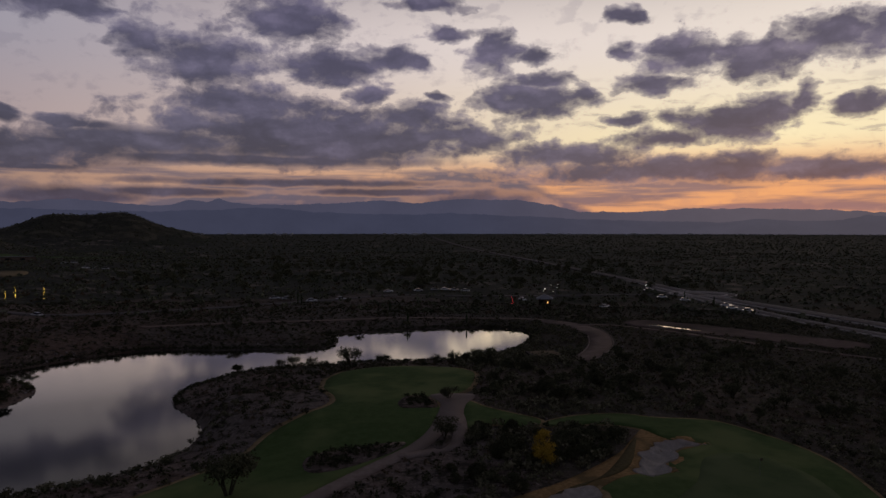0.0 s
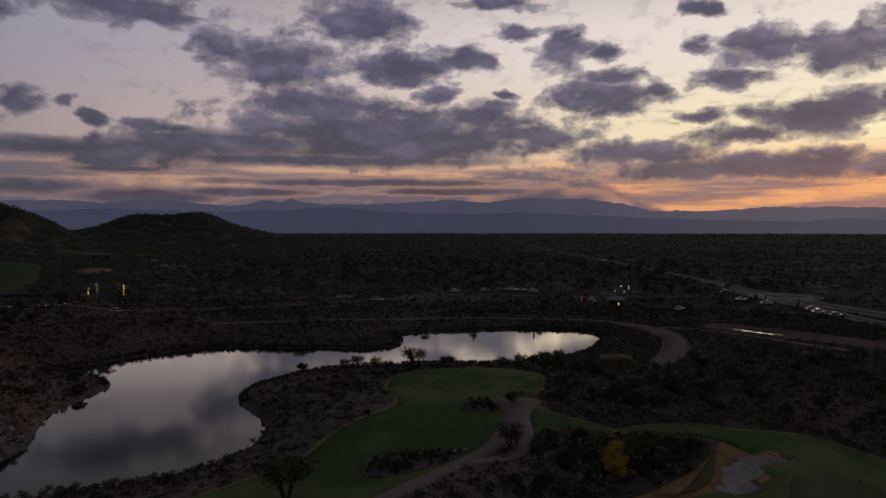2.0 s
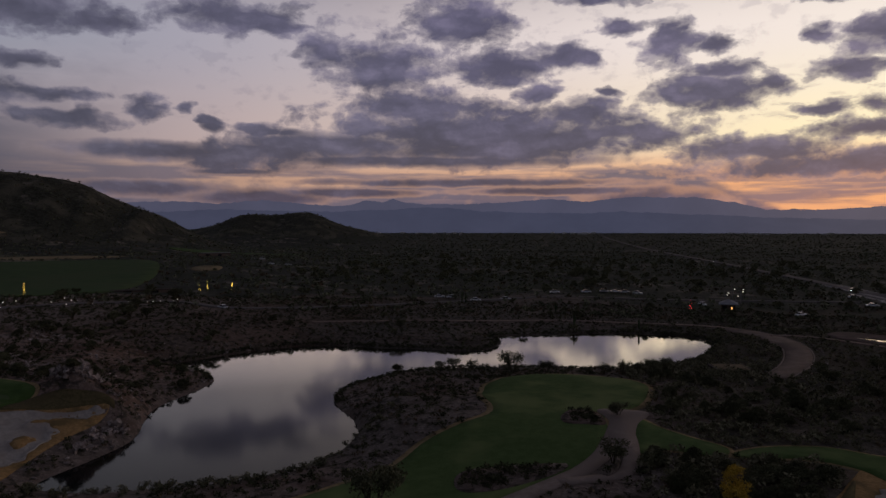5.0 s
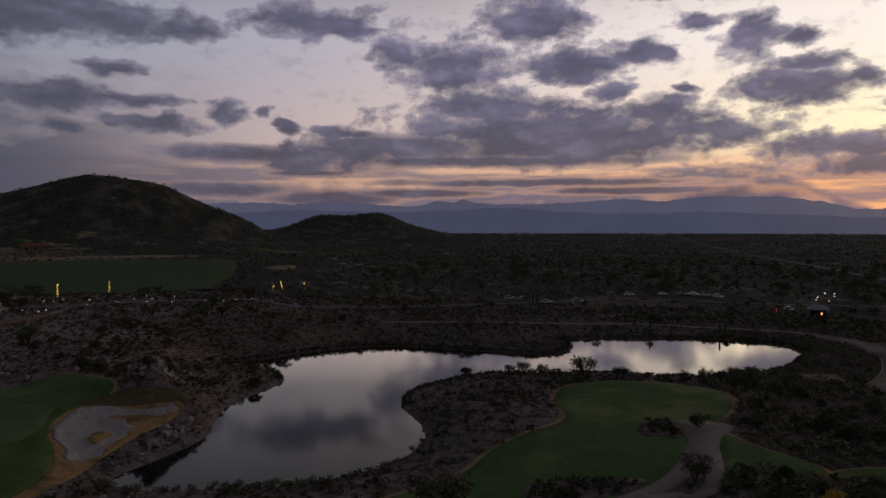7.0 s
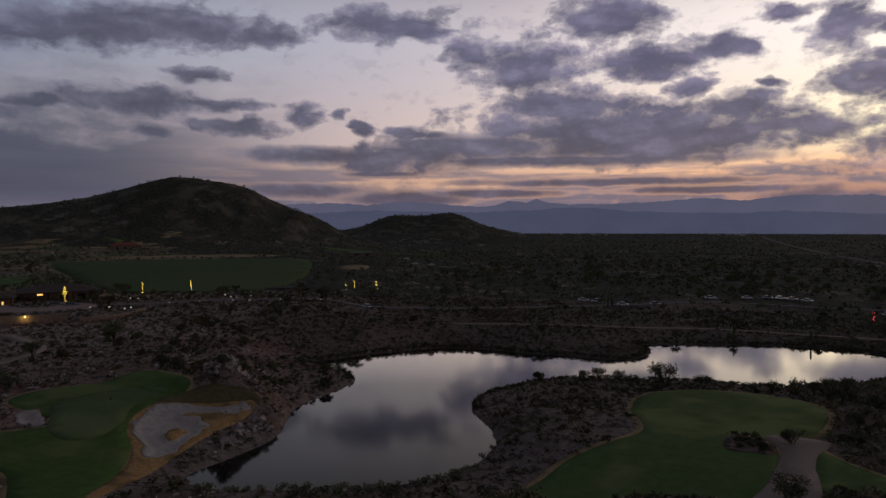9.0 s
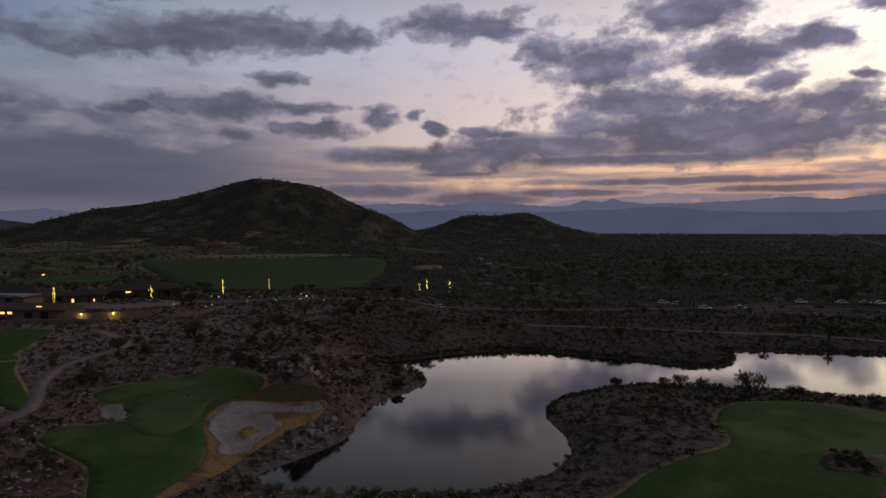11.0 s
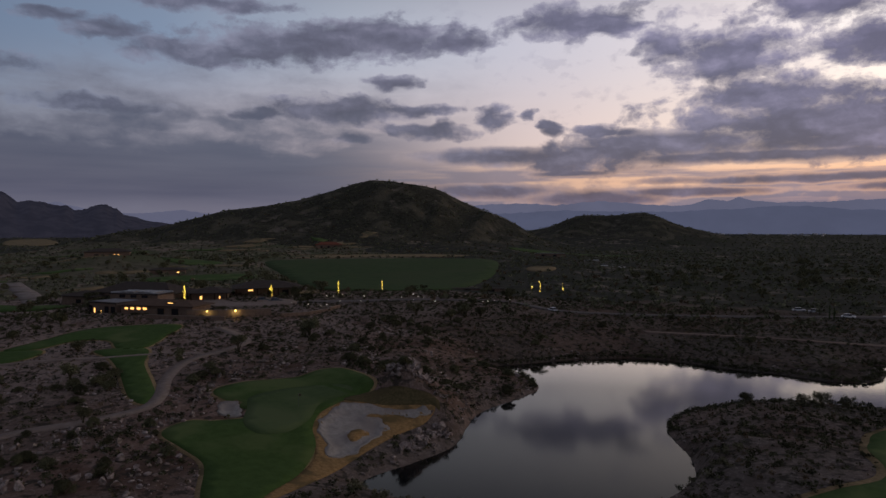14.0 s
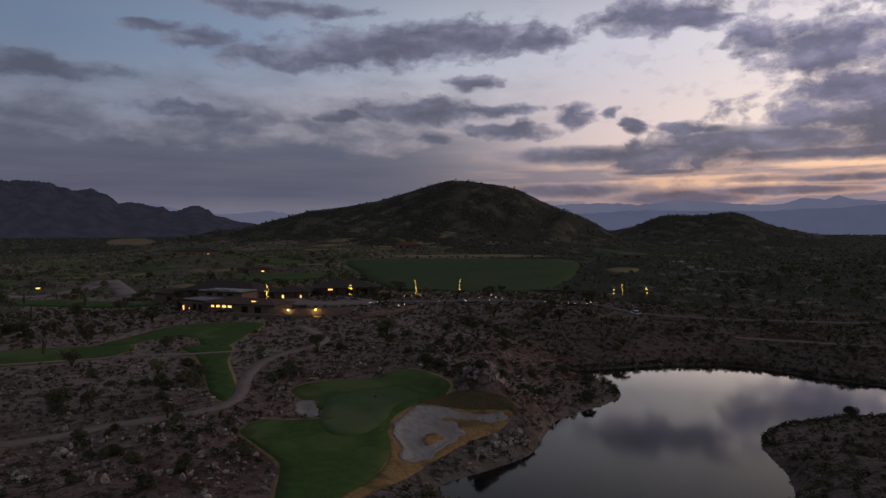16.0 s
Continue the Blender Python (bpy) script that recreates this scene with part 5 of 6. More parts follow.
def grove(name, kind, n, x0, y0, x1, y1, low, high, label):
    """Distant trees, too many and too far to tell apart, in one mesh."""
    verts, faces, mats = [], [], []
    count = 0
    for _ in range(n):
        x, y = rng.uniform(x0, x1), rng.uniform(y0, y1)
        if not (free(np.array([x]), np.array([y]), 1.2, 1.0)[0] and sightline_clear(x, y)):
            continue
        size, turn, z = rng.uniform(low, high), rng.uniform(0, 6.28), floor_at(x, y)
        for me, k in zip(KINDS[kind][rng.randint(len(KINDS[kind]))], (0, 1)):
            v = np.array([p.co for p in me.vertices]) * size
            c, s = math.cos(turn), math.sin(turn)
            verts.append(np.column_stack([v[:, 0] * c - v[:, 1] * s + x, v[:, 0] * s + v[:, 1] * c + y, v[:, 2] + z]))
            new_faces = [[i + count for i in p.vertices] for p in me.polygons]
            faces += new_faces
            mats += [k] * len(new_faces)
            count += len(v)
    me = mesh_of(name, np.concatenate(verts), faces, [BARK, TREE_LEAF])
    me.polygons.foreach_set("material_index", np.array(mats, np.int32))
    return tagged(new(name, me), label, "trees", kind="stuff")


tree("airy", -20.2, 152, 1.15, "airy pale-leaved desert tree on the lake bank", "shore trees")
for x, y, s in ((-13, 150, .7), (-5, 150.5, .45), (-1.5, 151, .6), (2.5, 151.5, .75), (5, 152, .65), (8, 157, .7), (-33.5, 155, .7), (-36, 153, .5), (-30, 158, .65), (-44, 148, .6), (11, 160, .7)):
    tree("airy" if rng.rand() < .4 else "paloverde", x, y, s, "small desert tree standing against the bright lake", "shore trees")
trees("mesquite", 46, 7, 112, 46, 150, 0.35, 0.75, "dense dark mesquite in the thicket beside the fairway", "thicket trees")
trees("mesquite", 34, 4, 84, 24, 97, 0.3, 0.62, "dense dark mesquite below the tee", "thicket trees", 0.8)
trees("mesquite", 18, -2, 62, 12, 84, 0.3, 0.6, "dark mesquite beside the cart path", "thicket trees", 0.8)
trees("paloverde", 46, 40, 100, 90, 190, 0.35, 0.75, "green palo verde on the gravel flat", "flat trees")
trees("far_paloverde", 14, -75, 190, 20, 240, 0.5, 0.9, "palo verde on the far bank of the lake", "bank trees")
trees("far_mesquite", 40, -150, 150, -60, 330, 0.35, 0.75, "dark mesquite among the scrub", "scrub trees")
grove("plain_woods", "far_mesquite", 210, -190, 335, 150, 700, 0.7, 1.5, "belts of dark mesquite trees across the plain")
grove("plain_trees", "far_mesquite", 46, -60, 240, 110, 420, 0.4, 0.85, "dark mesquite trees scattered on the plain")
trees("far_paloverde", 70, -240, 90, -130, 240, 0.6, 1.1, "palo verde near the clubhouse grounds", "clubhouse trees")
trees("far_mesquite", 30, -232, 50, -190, 84, 0.35, 0.75, "dense dark mesquite below the clubhouse lawn", "lawn trees")
trees("far_paloverde", 44, -230, 30, -120, 90, 0.5, 1.0, "palo verde among the boulders and fairways", "course trees")
grove("course_woods", "far_mesquite", 150, -520, 50, -220, 330, 0.7, 1.3, "dark mesquite trees beyond the clubhouse")


def golden_tree(x, y, tall, wide):
    """A tree in autumn leaf: a short trunk with rising limbs under an egg-shaped crown down to the ground."""
    r = np.random.RandomState(30)
    ob = base("golden_tree", x, y, None, 0, "golden-leaved tree among dark mesquite", "tree")
    bm = tube(bmesh.new(), (0, 0, -.2), (0.1, 0, tall * .35), .13, .09, 7)
    c = []
    for k in range(46):
        h, a = r.uniform(0.12, 0.93), r.uniform(0, math.tau)
        out = wide * math.sin(math.pi * min(1.0, h * 0.80 + 0.20)) ** 0.8 * r.uniform(0.25, 0.85)
        c.append((math.cos(a) * out, math.sin(a) * out, h * tall))
        if k % 5 == 0:
            tube(bm, (0.05, 0, tall * .2), c[-1], .05, .015, 5)
    part("trunk", bm, BARK, ob)
    v, f = leaves(np.array(c), r.uniform(0.28, 0.62, 46), 120, 0.16, r, 0.9, -0.9)
    crown = new("crown", mesh_of("crown", v, f, GOLD_LEAF))
    crown.parent = ob
    return ob


golden_tree(12.0, 82.0, 4.7, 1.75)
tree("paloverde", -23.7, 75.5, 1.3, "broad dark mesquite on the lake bank")
tree("paloverde", 0.2, 92.3, 0.78, "dark tree in the fork of the cart path")
tree("paloverde", 1.0, 113.2, 0.6, "dark palo verde in the paved turning place")
tree("mesquite", -83.2, 129.5, 0.6, "dark bush on the spit of land by the water")
tree("paloverde", -109.5, 61, 0.6, "small tree standing beside the cart path")
trees("mesquite", 20, -112, 44, -84, 70, 0.28, 0.5, "rounded dark brown bush among the boulders", "boulder bushes", 0.8)
trees("mesquite", 26, -150, 60, -118, 92, 0.3, 0.62, "rounded dark bush on the gravel beside the fairways", "gravel bushes", 0.8)
trees("mesquite", 40, -140, 100, -85, 160, 0.3, 0.7, "rounded dark bush on the gravel rise", "rise bushes", 0.8)
for x, y, s in ((-5.2, 111.8, .34), (-3.5, 110.5, .42), (-2.2, 109.0, .28)):
    tree("mesquite", x, y, s, "low dark shrub in the planting bed", "bed shrubs")


def bed_shrubs(line, n, seed):
    r = np.random.RandomState(seed)
    lo, hi = line.min(0), line.max(0)
    p = np.column_stack([r.uniform(lo[0], hi[0], n), r.uniform(lo[1], hi[1], n)])
    p = p[side(line, p[:, 0], p[:, 1]) < -0.5]
    rad = r.uniform(0.3, 0.7, len(p))
    v, f = leaves(np.column_stack([p, surface(p[:, 0], p[:, 1]) + 0.17 + 0.4 * rad]), rad, 60, 0.20, r)
    stuff("bed_planting", v, f, SCRUB_LEAF, "rounded dark shrubs planted in the gravel bed", "shrubs")


bed_shrubs(BED_SOUTH, 150, 5)
bed_shrubs(BED_NORTH, 55, 6)
bed_shrubs(ISLAND_BED, 60, 7)
bed_shrubs(BED_FORK, 40, 8)

# ---- saguaros, some wound with string lights ----
CACTUS = noisy("saguaro_skin", (0.035, 0.05, 0.025), (0.06, 0.08, 0.04), 4.0)
FAIRY = glow("string_light", (1.0, 0.62, 0.10), 6.0)
REDLIGHT = glow("red_string_light", (1.0, 0.05, 0.07), 4.0)


def ribbed(bm, p, q, r):
    """A ribbed limb with a rounded tip."""
    p, q = Vector(p), Vector(q)
    m = (q - p).to_track_quat("Z", "Y").to_matrix()
    long, rings = (q - p).length, []
    for h, k in ((0, 0.85), (0.3, 1), (0.75, 1), (0.92, 0.8), (1.0, 0.3)):
        rings.append([bm.verts.new(p + m @ Vector((math.cos(a) * r * k * (1 if i % 2 else 0.85), math.sin(a) * r * k * (1 if i % 2 else 0.85), long * h)))
                      for i, a in enumerate(np.arange(14) * math.tau / 14)])
    for a, b in zip(rings, rings[1:]):
        for i in range(14):
            bm.faces.new((a[i], a[(i + 1) % 14], b[(i + 1) % 14], b[i]))
    bm.faces.new(rings[-1])
    return bm


def saguaro(x, y, tall, arms, lights, label, group, seed, mat=None):
    r = random.Random(seed)
    ob = base("saguaro", x, y, None, r.uniform(0, 360), label, "cactus", group)
    thick = 0.19 if lights else 0.27
    part("stem", ribbed(bmesh.new(), (0, 0, -0.1), (0, 0, tall), thick), CACTUS, ob)
    limbs = [((0, 0, 0.15), (0, 0, tall), thick)]
    for k in range(arms):
        a, h = r.uniform(0, 6.28), tall * r.uniform(0.35, 0.55)
        out = Vector((math.cos(a), math.sin(a), 0)) * 0.55
        bm = tube(bmesh.new(), (0, 0, h), (out.x, out.y, h + 0.15), thick * 0.6, thick * 0.66, 8)
        reach = tall * r.uniform(0.18, 0.30)
        ribbed(bm, (out.x, out.y, h), (out.x, out.y, h + reach), thick * 0.7)
        part("arm", bm, CACTUS, ob)
        limbs.append(((out.x, out.y, h), (out.x, out.y, h + reach), thick * 0.7))
    if lights:
        bm = bmesh.new()
        for p, q, rad in limbs:
            n = int((q[2] - p[2]) / 0.09)
            for i in range(n):
                a = i * 1.1
                at = (p[0] + math.cos(a) * rad * 1.1, p[1] + math.sin(a) * rad * 1.1, p[2] + (q[2] - p[2]) * i / n)
                bmesh.ops.create_icosphere(bm, subdivisions=1, radius=0.045, matrix=Matrix.Translation(at))
        tagged(part("string_lights", bm, mat or FAIRY, ob, "glowing string lights wound round the cactus"), kind="stuff")
    return ob


for k, (x, y, tall, arms) in enumerate(LIT_SAGUAROS):
    saguaro(x, y, tall, arms, True, "tall saguaro wound with warm yellow string lights", "lit saguaros", k)
saguaro(28.5, 283.4, 3.6, 0, True, "saguaro wound with red string lights by the gatehouse", "", 9, REDLIGHT)
for k, (x, y, tall) in enumerate(((-58, 276, 5), (-57, 278, 4), (-20, 260, 4), (105, 300, 4.5), (110, 280, 4.5), (150, 235, 5), (156, 228, 4), (-180, 60, 4), (-260, 90, 5), (-240, 70, 5), (-300, 80, 5), (-12, 233, 3.4), (8, 233.5, 3.0))):
    saguaro(x, y, tall, k % 3, False, "unlit saguaro standing in the dark scrub", "desert saguaros", 20 + k)

# ---- clubhouse and buildings ----
STUCCO = noisy("brown_stucco", (0.15, 0.105, 0.080), (0.22, 0.160, 0.125), 1.2)
ROOF = noisy("dark_roof", (0.045, 0.038, 0.035), (0.075, 0.062, 0.055), 1.5)
FLAT_ROOF = noisy("pale_flat_roof", (0.16, 0.16, 0.17), (0.25, 0.25, 0.26), 0.6)
RED_TILE = noisy("red_roof_tile", (0.13, 0.048, 0.034), (0.19, 0.074, 0.05), 1.2)
BROWN_ROOF = noisy("brown_roof_tile", (0.075, 0.052, 0.040), (0.125, 0.088, 0.068), 1.5)
PALE_BEAM = plain("pale_steel", (0.42, 0.43, 0.45), 0.5, 0.4)
TIMBER = noisy("dark_timber", (0.05, 0.035, 0.025), (0.08, 0.055, 0.04), 2.0)
WARM = glow("warm_lit_window", (1.0, 0.50, 0.14), 1.4)
LAMP = glow("warm_lamp", (1.0, 0.70, 0.16), 9.0)
WHITE_LAMP = glow("white_lamp", (1.0, 0.90, 0.72), 2.4)
HEADLAMP = glow("headlamp", (1.0, 0.97, 0.9), 22.0)
METAL = plain("grey_metal", (0.2, 0.2, 0.2), 0.5, 0.4, 0.6)
GLASS = plain("dark_glass", (0.02, 0.02, 0.025), 0.1, 0.5)
TYRE = plain("tyre_rubber", (0.015, 0.015, 0.015), 0.9)


def window_part(house, x0, z0, x1, z1, y, lit, name="window"):
    """A window in a front wall at y: frame, pane and sill."""
    bm = bmesh.new()
    for a in ((x0 - .1, z0 - .1, x1 + .1, z0), (x0 - .1, z1, x1 + .1, z1 + .1), (x0 - .1, z0, x0, z1), (x1, z0, x1 + .1, z1)):
        box(bm, a[0], y - 0.08, a[1], a[2], y + 0.05, a[3])
    fr = part(name, bm, TIMBER, house)
    part("pane", boxed(x0, y - 0.04, z0, x1, y + 0.02, z1), WARM if lit else GLASS, fr, "lit pane" if lit else "")
    part("sill", boxed(x0 - .15, y - 0.16, z0 - .18, x1 + .15, y + 0.02, z0 - .1), STUCCO, fr)


def building(name, x, y, turn, wide, deep, tall, roof_rise, label, lit=(), dark=(), flat=None, roof_mat=None, porch=0.0, eave=0.9):
    z = min(floor_at(x, y), *(floor_at(*(Matrix.Translation((x, y, 0)) @ pose(0, 0, 0, 0, 0, turn) @ Vector((a * wide / 2, b * deep, 0)))[:2]) for a in (-1, 1) for b in (0, 1)))
    ob = base(name, x, y, z, turn, label, "building", sink=0.3)
    part("wall", boxed(-wide / 2, 0, 0, wide / 2, deep, tall, bevel=0.05), STUCCO, ob)
    if flat:
        r = part("roof", boxed(-wide / 2 - .3, -.3, tall - .05, wide / 2 + .3, deep + .3, tall + .35, bevel=0.05), ROOF, ob)
        part("roof_deck", boxed(-wide / 2 + .3, .3, tall + .352, wide / 2 - .3, deep - .3, tall + .40), roof_mat or FLAT_ROOF, r)
    else:
        part("roof", hip(bmesh.new(), -wide / 2, -porch, tall - 0.05, wide / 2, deep, tall + roof_rise, eave), roof_mat or ROOF, ob)
    if porch:
        for k in range(4):
            px = -wide / 2 + 0.3 + (wide - 0.6) * k / 3
            part("post", boxed(px - .2, -porch + .1, 0, px + .2, -porch + .5, tall - .04, bevel=.03), TIMBER, ob)
    for px, w, z0, z1 in lit:
        window_part(ob, px - w / 2, z0, px + w / 2, z1, -0.03, True)
    for px, w, z0, z1 in dark:
        window_part(ob, px - w / 2, z0, px + w / 2, z1, -0.03, False)
    return ob


front = building("clubhouse", -192.9, 113.4, 27.8, 23, 9, 2.9, 1.5, "long low brown stucco clubhouse with lit windows",
                 lit=[(-9.6, 1.1, 1.75, 2.35), (-7.7, 1.2, 1.75, 2.4), (-5.6, 1.3, 1.75, 2.4), (-3.6, 1.3, 1.75, 2.4)], dark=[(1.5, 2.0, 0.6, 2.2), (6.0, 2.0, 0.6, 2.2)], roof_mat=BROWN_ROOF)
dormer = part("dormer", hip(boxed(2.6, 1.2, 3.2, 4.8, 4.0, 4.0), 2.6, 1.2, 4.0, 4.8, 4.0, 4.5, 0.25, 0.1), BROWN_ROOF, front)
part("pane", boxed(2.9, 1.12, 3.45, 4.5, 1.19, 3.85), WARM, dormer, "lit pane")
building("dining_pavilion", -211.0, 106.4, 16, 11, 9, 3.3, 0, "flat-roofed glazed dining pavilion of the clubhouse", flat=True, lit=[(-3.4, .7, .4, 1.8), (-0.6, .5, .4, 1.2)], dark=[(-5, 1.2, .4, 2.4), (1.6, 1.6, .4, 2.4), (4.2, 1.6, .4, 2.4)])
hall = building("clubhouse_hall", -213.6, 116.6, 26, 17, 8, 4.3, 0, "raised flat-roofed hall behind the clubhouse front", flat=True, dark=[(-4, 2, 3.4, 4.1), (0, 2, 3.4, 4.1), (4, 2, 3.4, 4.1)])
for k in range(4):
    part("skylight", boxed(-6.6 + 3.5 * k, 1.2, 4.69, -4.4 + 3.5 * k, 6.8, 5.05, bevel=.06), METAL, hall, "grey metal skylight frame")
for p, q in (((-8.2, .1, 4.85), (0.5, 1.0, 5.5)), ((0.5, 1.0, 5.5), (8.2, .1, 4.85)), ((-8.2, 7.8, 4.85), (8.2, 7.8, 4.85))):
    part("roof_beam", tube(bmesh.new(), p, q, .16, .16, 6), PALE_BEAM, hall, "pale steel roof beam")
building("great_room", -228, 122.5, 24, 30, 14, 3.6, 3.2, "broad dark hipped roof over the clubhouse great room", dark=[(-10, 2, 1, 2.6), (-4, 2, 1, 2.6), (4, 2, 1, 2.6)])
building("golf_shop", -207.2, 138.2, 52.4, 11.5, 9, 3.0, 1.8, "brown shop building under a dark hipped roof", lit=[(-2.6, .7, .3, 2.0), (3.2, .45, .3, 1.9)], porch=1.8)
building("entrance_lodge", -203, 157.3, 59, 21, 11, 3.3, 2.3, "long dark-roofed entrance lodge with a timber porch", lit=[(-5.5, 1.5, 2.3, 2.8)], dark=[(1, 2, .8, 2.4), (6, 2, .8, 2.4)], porch=3.0)
building("cart_barn", -243, 112, 22, 14, 10, 3.2, 1.6, "dark-roofed cart barn beside the clubhouse", dark=[(0, 2, .6, 2.2), (5, 1.0, .5, 2.0)])
building("hill_house", -452.4, 210.2, 62, 26, 14, 4.0, 2.2, "low dark house on the rise with a lit window", lit=[(4, 1.2, 1.8, 2.4), (6.5, .8, 1.8, 2.4)], dark=[(-6, 2.4, 1, 2.6)])
building("course_house", -366, 206, 60, 18, 10, 2.6, 1.2, "low brown house with one glowing window", lit=[(5, 1.3, 1.0, 1.6)], dark=[(-4, 2, .8, 2.0)])
building("fire_terrace", -366, 98.5, 74, 10, 5, 1.5, 0.5, "small terrace pavilion glowing with firelight", lit=[(0, 1.8, .3, .9)])
building("red_roofed_house", -560, 478, 50, 26, 12, 4.0, 3.0, "house under a red tile roof at the foot of the hill", dark=[(-7, 2, 1, 2.6), (0, 2, 1, 2.6), (7, 2, 1, 2.6)], roof_mat=RED_TILE)
building("maintenance_shed", -333, 540, 34, 26, 10, 3.4, 0, "long flat-roofed pinkish maintenance shed", flat=True, dark=[(-6, 3, .3, 2.6), (4, 3, .3, 2.6)])
building("practice_shelter", -184, 249, 40, 22, 4, 1.5, 0.5, "long low dark-roofed practice shelter", dark=[(-5, 3, .4, 1.2), (5, 3, .4, 1.2)], eave=0.5)
building("pump_house", 25, 161, 10, 7, 7, 1.1, 0, "small flat-roofed pump house near the lake", flat=True, roof_mat=DRY)
building("gatehouse", 42, 285, -8, 5.0, 4.6, 3.0, 1.8, "small gatehouse with a pale hipped roof and lit windows",
                lit=[(1.0, .9, 1.1, 2.0)], dark=[(-1.3, 1.1, .9, 2.3)], roof_mat=FLAT_ROOF, porch=1.4)


# retaining walls of the arrival court, with wall lamps over lit niches
def court_wall(points, tall, label):
    for (x0, y0), (x1, y1) in zip(points, points[1:]):
        long = math.hypot(x1 - x0, y1 - y0)
        z = min(floor_at(x0, y0), floor_at(x1, y1))
        ob = base("retaining_wall", x0, y0, z, math.degrees(math.atan2(y1 - y0, x1 - x0)), label, "wall", "court walls", sink=0.4)
        part("wall", boxed(0, -.2, 0, long, .2, tall + .4, bevel=.04), STUCCO, ob)
        part("coping", boxed(-.05, -.28, tall + .4, long + .05, .28, tall + .52, bevel=.03), CONCRETE, ob)


court_wall([(-181.5, 116.4), (-174.2, 121.8), (-168.7, 129.7), (-166, 133)], 2.1, "brown stucco retaining wall below the arrival court")
court_wall([(-163, 134), (-160.5, 142), (-161.5, 150), (-164, 156)], 1.0, "low brown stucco wall beside the driveway")
court_wall([(-190, 109), (-180, 114), (-170, 121)], 1.0, "long low stucco garden wall beside the clubhouse")


def wall_lamp(x, y, z, turn):
    ob = base("wall_lamp", x, y, z, turn, "brass wall lamp glowing yellow on stucco", "lamp", "wall lamps", sink=0)
    part("bracket", boxed(-.06, -.3, .1, .06, .16, .2), METAL, ob)
    bm = bmesh.new()
    bmesh.ops.create_uvsphere(bm, u_segments=10, v_segments=6, radius=0.14, matrix=Matrix.Translation((0, -.3, 0)))
    part("globe", bm, LAMP, ob, "glowing yellow globe")
    lamp = new("wall_lamp_light", bpy.data.lights.new("wall_lamp_light", "POINT"))
    lamp.data.energy, lamp.data.color, lamp.data.shadow_soft_size = 62, (1.0, 0.68, 0.2), 0.15
    lamp.parent, lamp.location = ob, (0, -0.75, -.15)
    return ob


for x, y, turn in ((-176.6, 119.7, 36), (-171.5, 125.3, 55)):
    wall_lamp(x, y, floor_at(x, y) + 1.75, turn)

# low path lights and lamps in the planting
for k in range(46):
    s = k / 45
    x = -182 + 34 * s + rng.randn() * 7
    y = 148 + 86 * s + rng.randn() * 9
    ob = base("path_light", x, y, None, 0, "low path light among the desert planting", "lamp", "path lights")
    part("post", tube(bmesh.new(), (0, 0, 0), (0, 0, .5), .04, .04, 6), METAL, ob)
    bm = bmesh.new()
    bmesh.ops.create_icosphere(bm, subdivisions=1, radius=rng.uniform(.05, .115), matrix=Matrix.Translation((0, 0, .55)))
    part("bulb", bm, WHITE_LAMP, ob)


def street_lamp(x, y, tall):
    ob = base("street_lamp", x, y, None, 0, "slim street lamp with a bright white head", "lamp", "street lamps")
    part("pole", tube(bmesh.new(), (0, 0, 0), (0, 0, tall), .09, .06, 8), METAL, ob)
    part("arm", tube(bmesh.new(), (0, 0, tall - .1), (.8, 0, tall), .05, .04, 6), METAL, ob)
    part("head", boxed(.6, -.16, tall - .08, 1.15, .16, tall + .05, bevel=.03), METAL, ob)
    part("bulb", boxed(.66, -.16, tall - .22, 1.09, .16, tall - .085, bevel=.03), WHITE_LAMP, ob, "glowing lamp")


for x, y, tall in ((44, 304, 5.5), (46.5, 305, 7), (49.2, 303, 6.2), (47, 300, 4.8), (43, 301, 4.8), (50, 307, 6.8)):
    street_lamp(x, y, tall)


# ---- cars ----
def car(x, y, turn, paint, label, lit=False, group="parked cars"):
    ob = base("car", x, y, None, turn, label, "car", group, sink=-0.16)
    bm = boxed(-2.2, -.88, .28, 2.2, .88, .86, bevel=.12)
    body = part("body", bm, paint, ob)
    bm = boxed(-1.5, -.78, .84, 1.0, .78, 1.42, bevel=.05)
    for v in bm.verts:
        if v.co.z > 1.2:
            v.co.x = v.co.x * 0.72 - 0.1
            v.co.y *= 0.86
    part("cabin", bm, GLASS, ob, "dark glazed cabin")
    part("roof", boxed(-1.2, -.66, 1.40, .62, .66, 1.47, bevel=.02), paint, ob)
    for wx in (-1.35, 1.35):
        for wy in (-.82, .82):
            wheel = part("wheel", tube(bmesh.new(), (wx, wy - .1, .33), (wx, wy + .1, .33), .33, .33, 14), TYRE, ob)
            part("rim", tube(bmesh.new(), (wx, wy - .11, .33), (wx, wy + .11, .33), .18, .18, 8), METAL, wheel)
    for wy in (-.6, .6):
        part("headlight", boxed(2.14, wy - .16, .55, 2.24, wy + .16, .72, bevel=.02), HEADLAMP if lit else GLASS, ob, "bright headlight" if lit else "")
    return ob


def paint(name, col):
    m, t, b = material(name, 0.35, 0.5)
    b.inputs["Base Color"].default_value = (*col, 1)
    b.inputs["Coat Weight"].default_value = 0.6
    return m


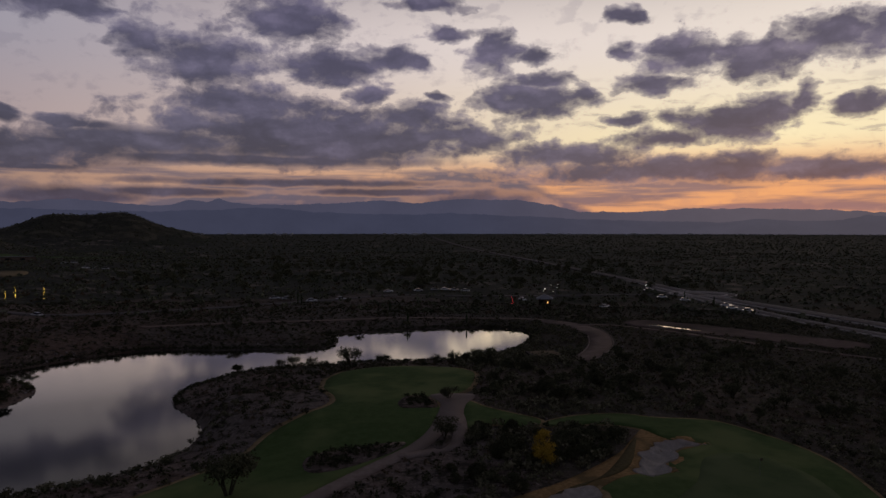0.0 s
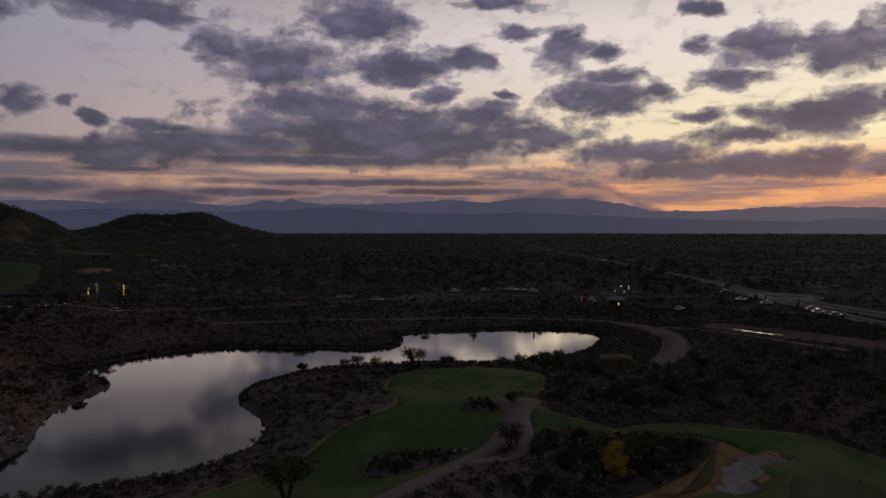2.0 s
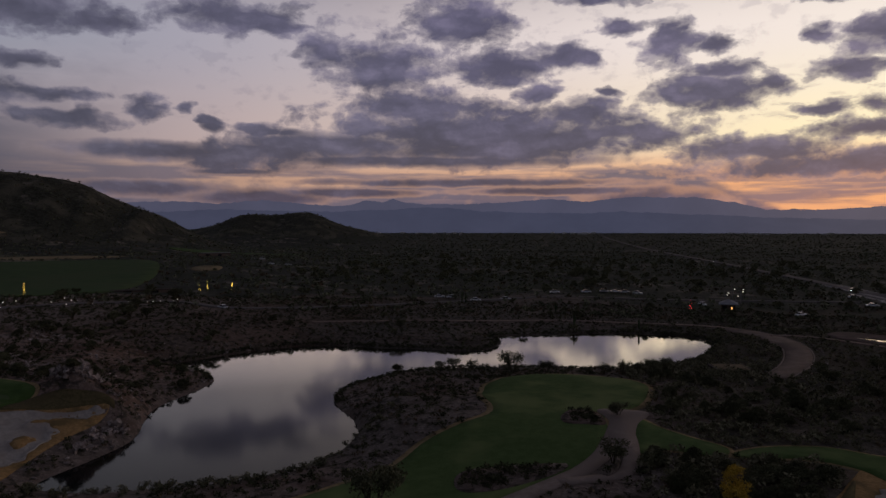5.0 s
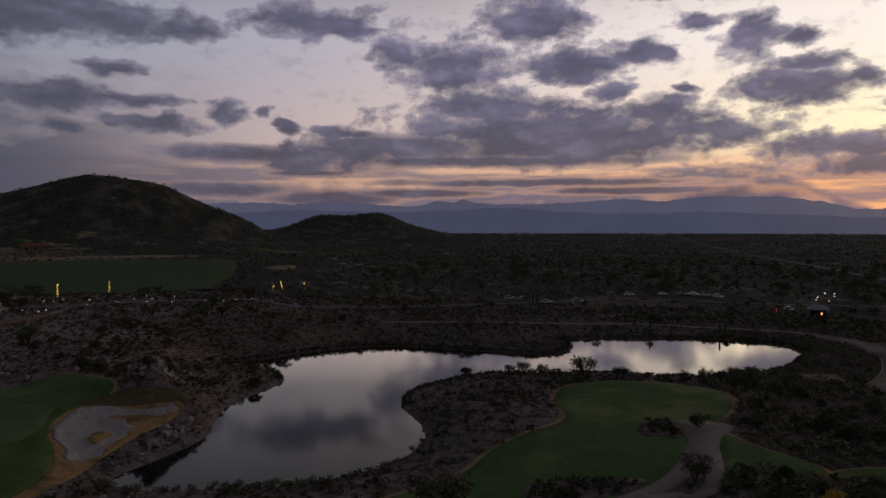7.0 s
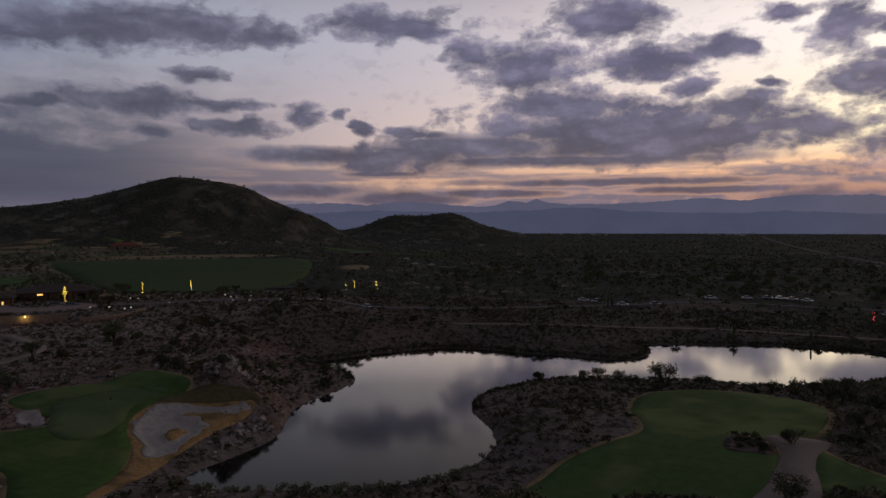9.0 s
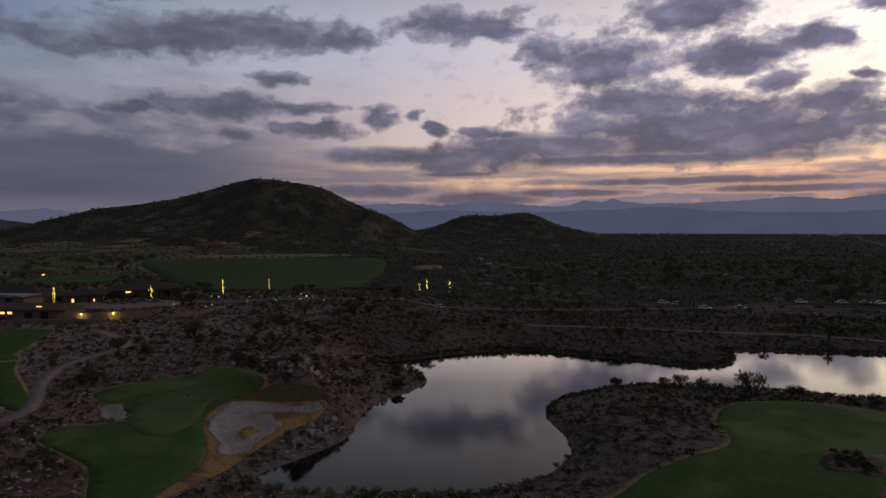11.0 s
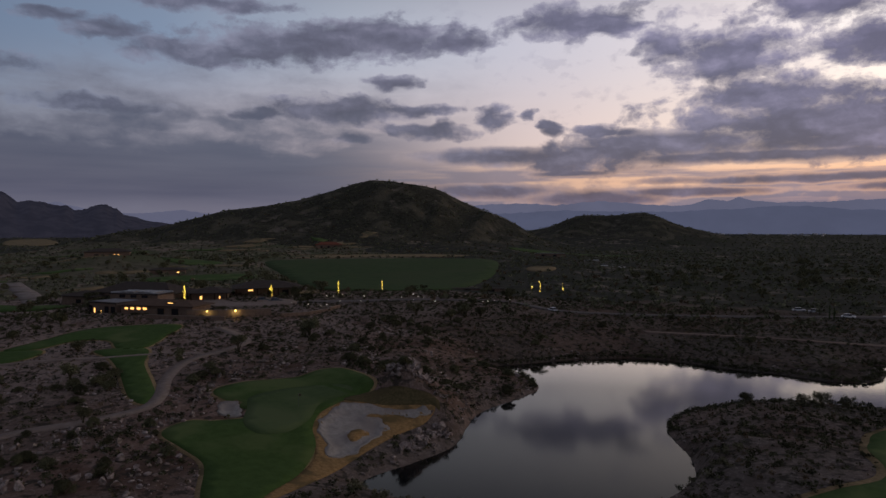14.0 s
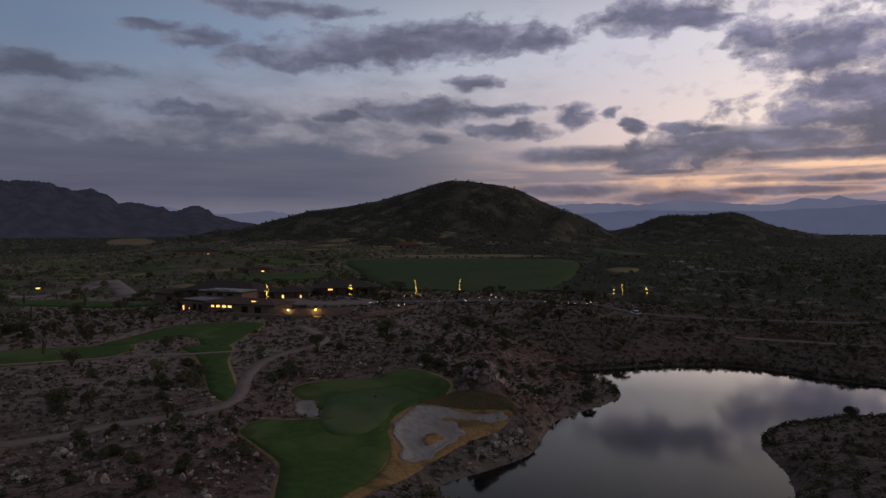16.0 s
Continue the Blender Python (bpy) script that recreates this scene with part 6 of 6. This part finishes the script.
WHITE_P, SILVER_P, DARK_P = paint("white_paint", (0.75, 0.75, 0.75)), paint("silver_paint", (0.45, 0.46, 0.48)), paint("dark_paint", (0.04, 0.045, 0.05))
car(-128.6, 218.4, 150, SILVER_P, "silver car parked at the edge of the driveway", group="")
car(113.3, 384, -98, SILVER_P, "car on the road with its headlights on", True, "road cars")
car(91, 690, -98, SILVER_P, "car on the road with its headlights on", True, "road cars")
for x, y, turn, p in ((-26, 329, 10, WHITE_P), (-12, 334, 15, SILVER_P), (-4, 339, 5, SILVER_P), (1, 340.5, 12, WHITE_P), (5.5, 341, 8, SILVER_P), (11, 338, -35, WHITE_P), (-70, 287, 20, SILVER_P), (-65, 288, 15, SILVER_P), (-54, 284, 10, WHITE_P), (-44, 298, 15, SILVER_P)):
    car(x, y, turn, p, "pale car parked in the row beyond the lake")
for x, y, turn in ((98.6, 311, 0), (105, 299.5, 0), (115, 280, -10), (118, 267, -12), (113.5, 271, -12), (104, 350, 0), (64, 273.5, 40)):
    car(x, y, turn, WHITE_P, "white car parked near the road junction", group="junction cars")
for x, y, turn in ((-283, 516, 30), (-277, 519, 30), (-227, 452, 20), (-222, 455, 20), (-232, 449, 40)):
    car(x, y, turn, WHITE_P, "white car parked below the hill", group="far cars")
car(34.5, 299, -70, WHITE_P, "white car waiting near the gatehouse", False, "")
for x, y in ((-192, 148), (-188, 150)):
    car(x, y, 60, DARK_P, "dark car waiting in the arrival court", group="court cars")

# roundabout kerb where the roads meet
draped("kerb", strip([(125 + 15.3 * math.cos(a), 332 + 15.3 * math.sin(a)) for a in np.radians(np.arange(0, 360, 20))], 0.8, True), 0.42, KERB, "pale concrete outer kerb of the roundabout", "kerb", grid=3.0)
draped("roundabout", strip(CIRCLE, 1.3, True), 0.45, KERB, "pale concrete roundabout kerb at the road junction", "road", grid=3.0)

# marker flags on the putting greens
FLAG = plain("flag_cloth", (0.10, 0.085, 0.05))
for x, y in ((-93, 87), (37, 80)):
    ob = base("golf_flag", x, y, float(surface([x], [y])[0]) + 0.16, 30, "thin golf flagstick standing in the putting green", "flag", "golf flags", sink=0)
    part("pole", tube(bmesh.new(), (0, 0, 0), (0, 0, 2.1), .02, .015, 6), METAL, ob)
    part("flag", boxed(0, -.01, 1.7, .45, .01, 2.05), FLAG, ob)


# far pale buildings at the edge of the plain
bm = bmesh.new()
town = random.Random(5)
for az, spread_az, n in ((2.6, 0.9, 14), (13.0, 0.7, 7), (-9.0, 1.2, 9), (20.0, 2.5, 8), (-20.0, 4.0, 7)):
    for _ in range(n):
        a, far = radians(az + town.gauss(0, spread_az)), town.uniform(3300, 4100)
        x, y, w = -far * math.sin(a), far * math.cos(a), town.uniform(8, 24)
        z = floor_at(x, y)
        box(bm, x - w / 2, y - 5, z - 1, x + w / 2, y + 5, z + town.uniform(4, 8))
me = bpy.data.meshes.new("distant_town")
bm.to_mesh(me)
bm.free()
me.materials.append(noisy("pale_distant_wall", (0.5, 0.47, 0.45), (0.7, 0.67, 0.64), 0.1))
tagged(new("distant_town", me), "pale low buildings far out on the horizon", "buildings", kind="stuff")
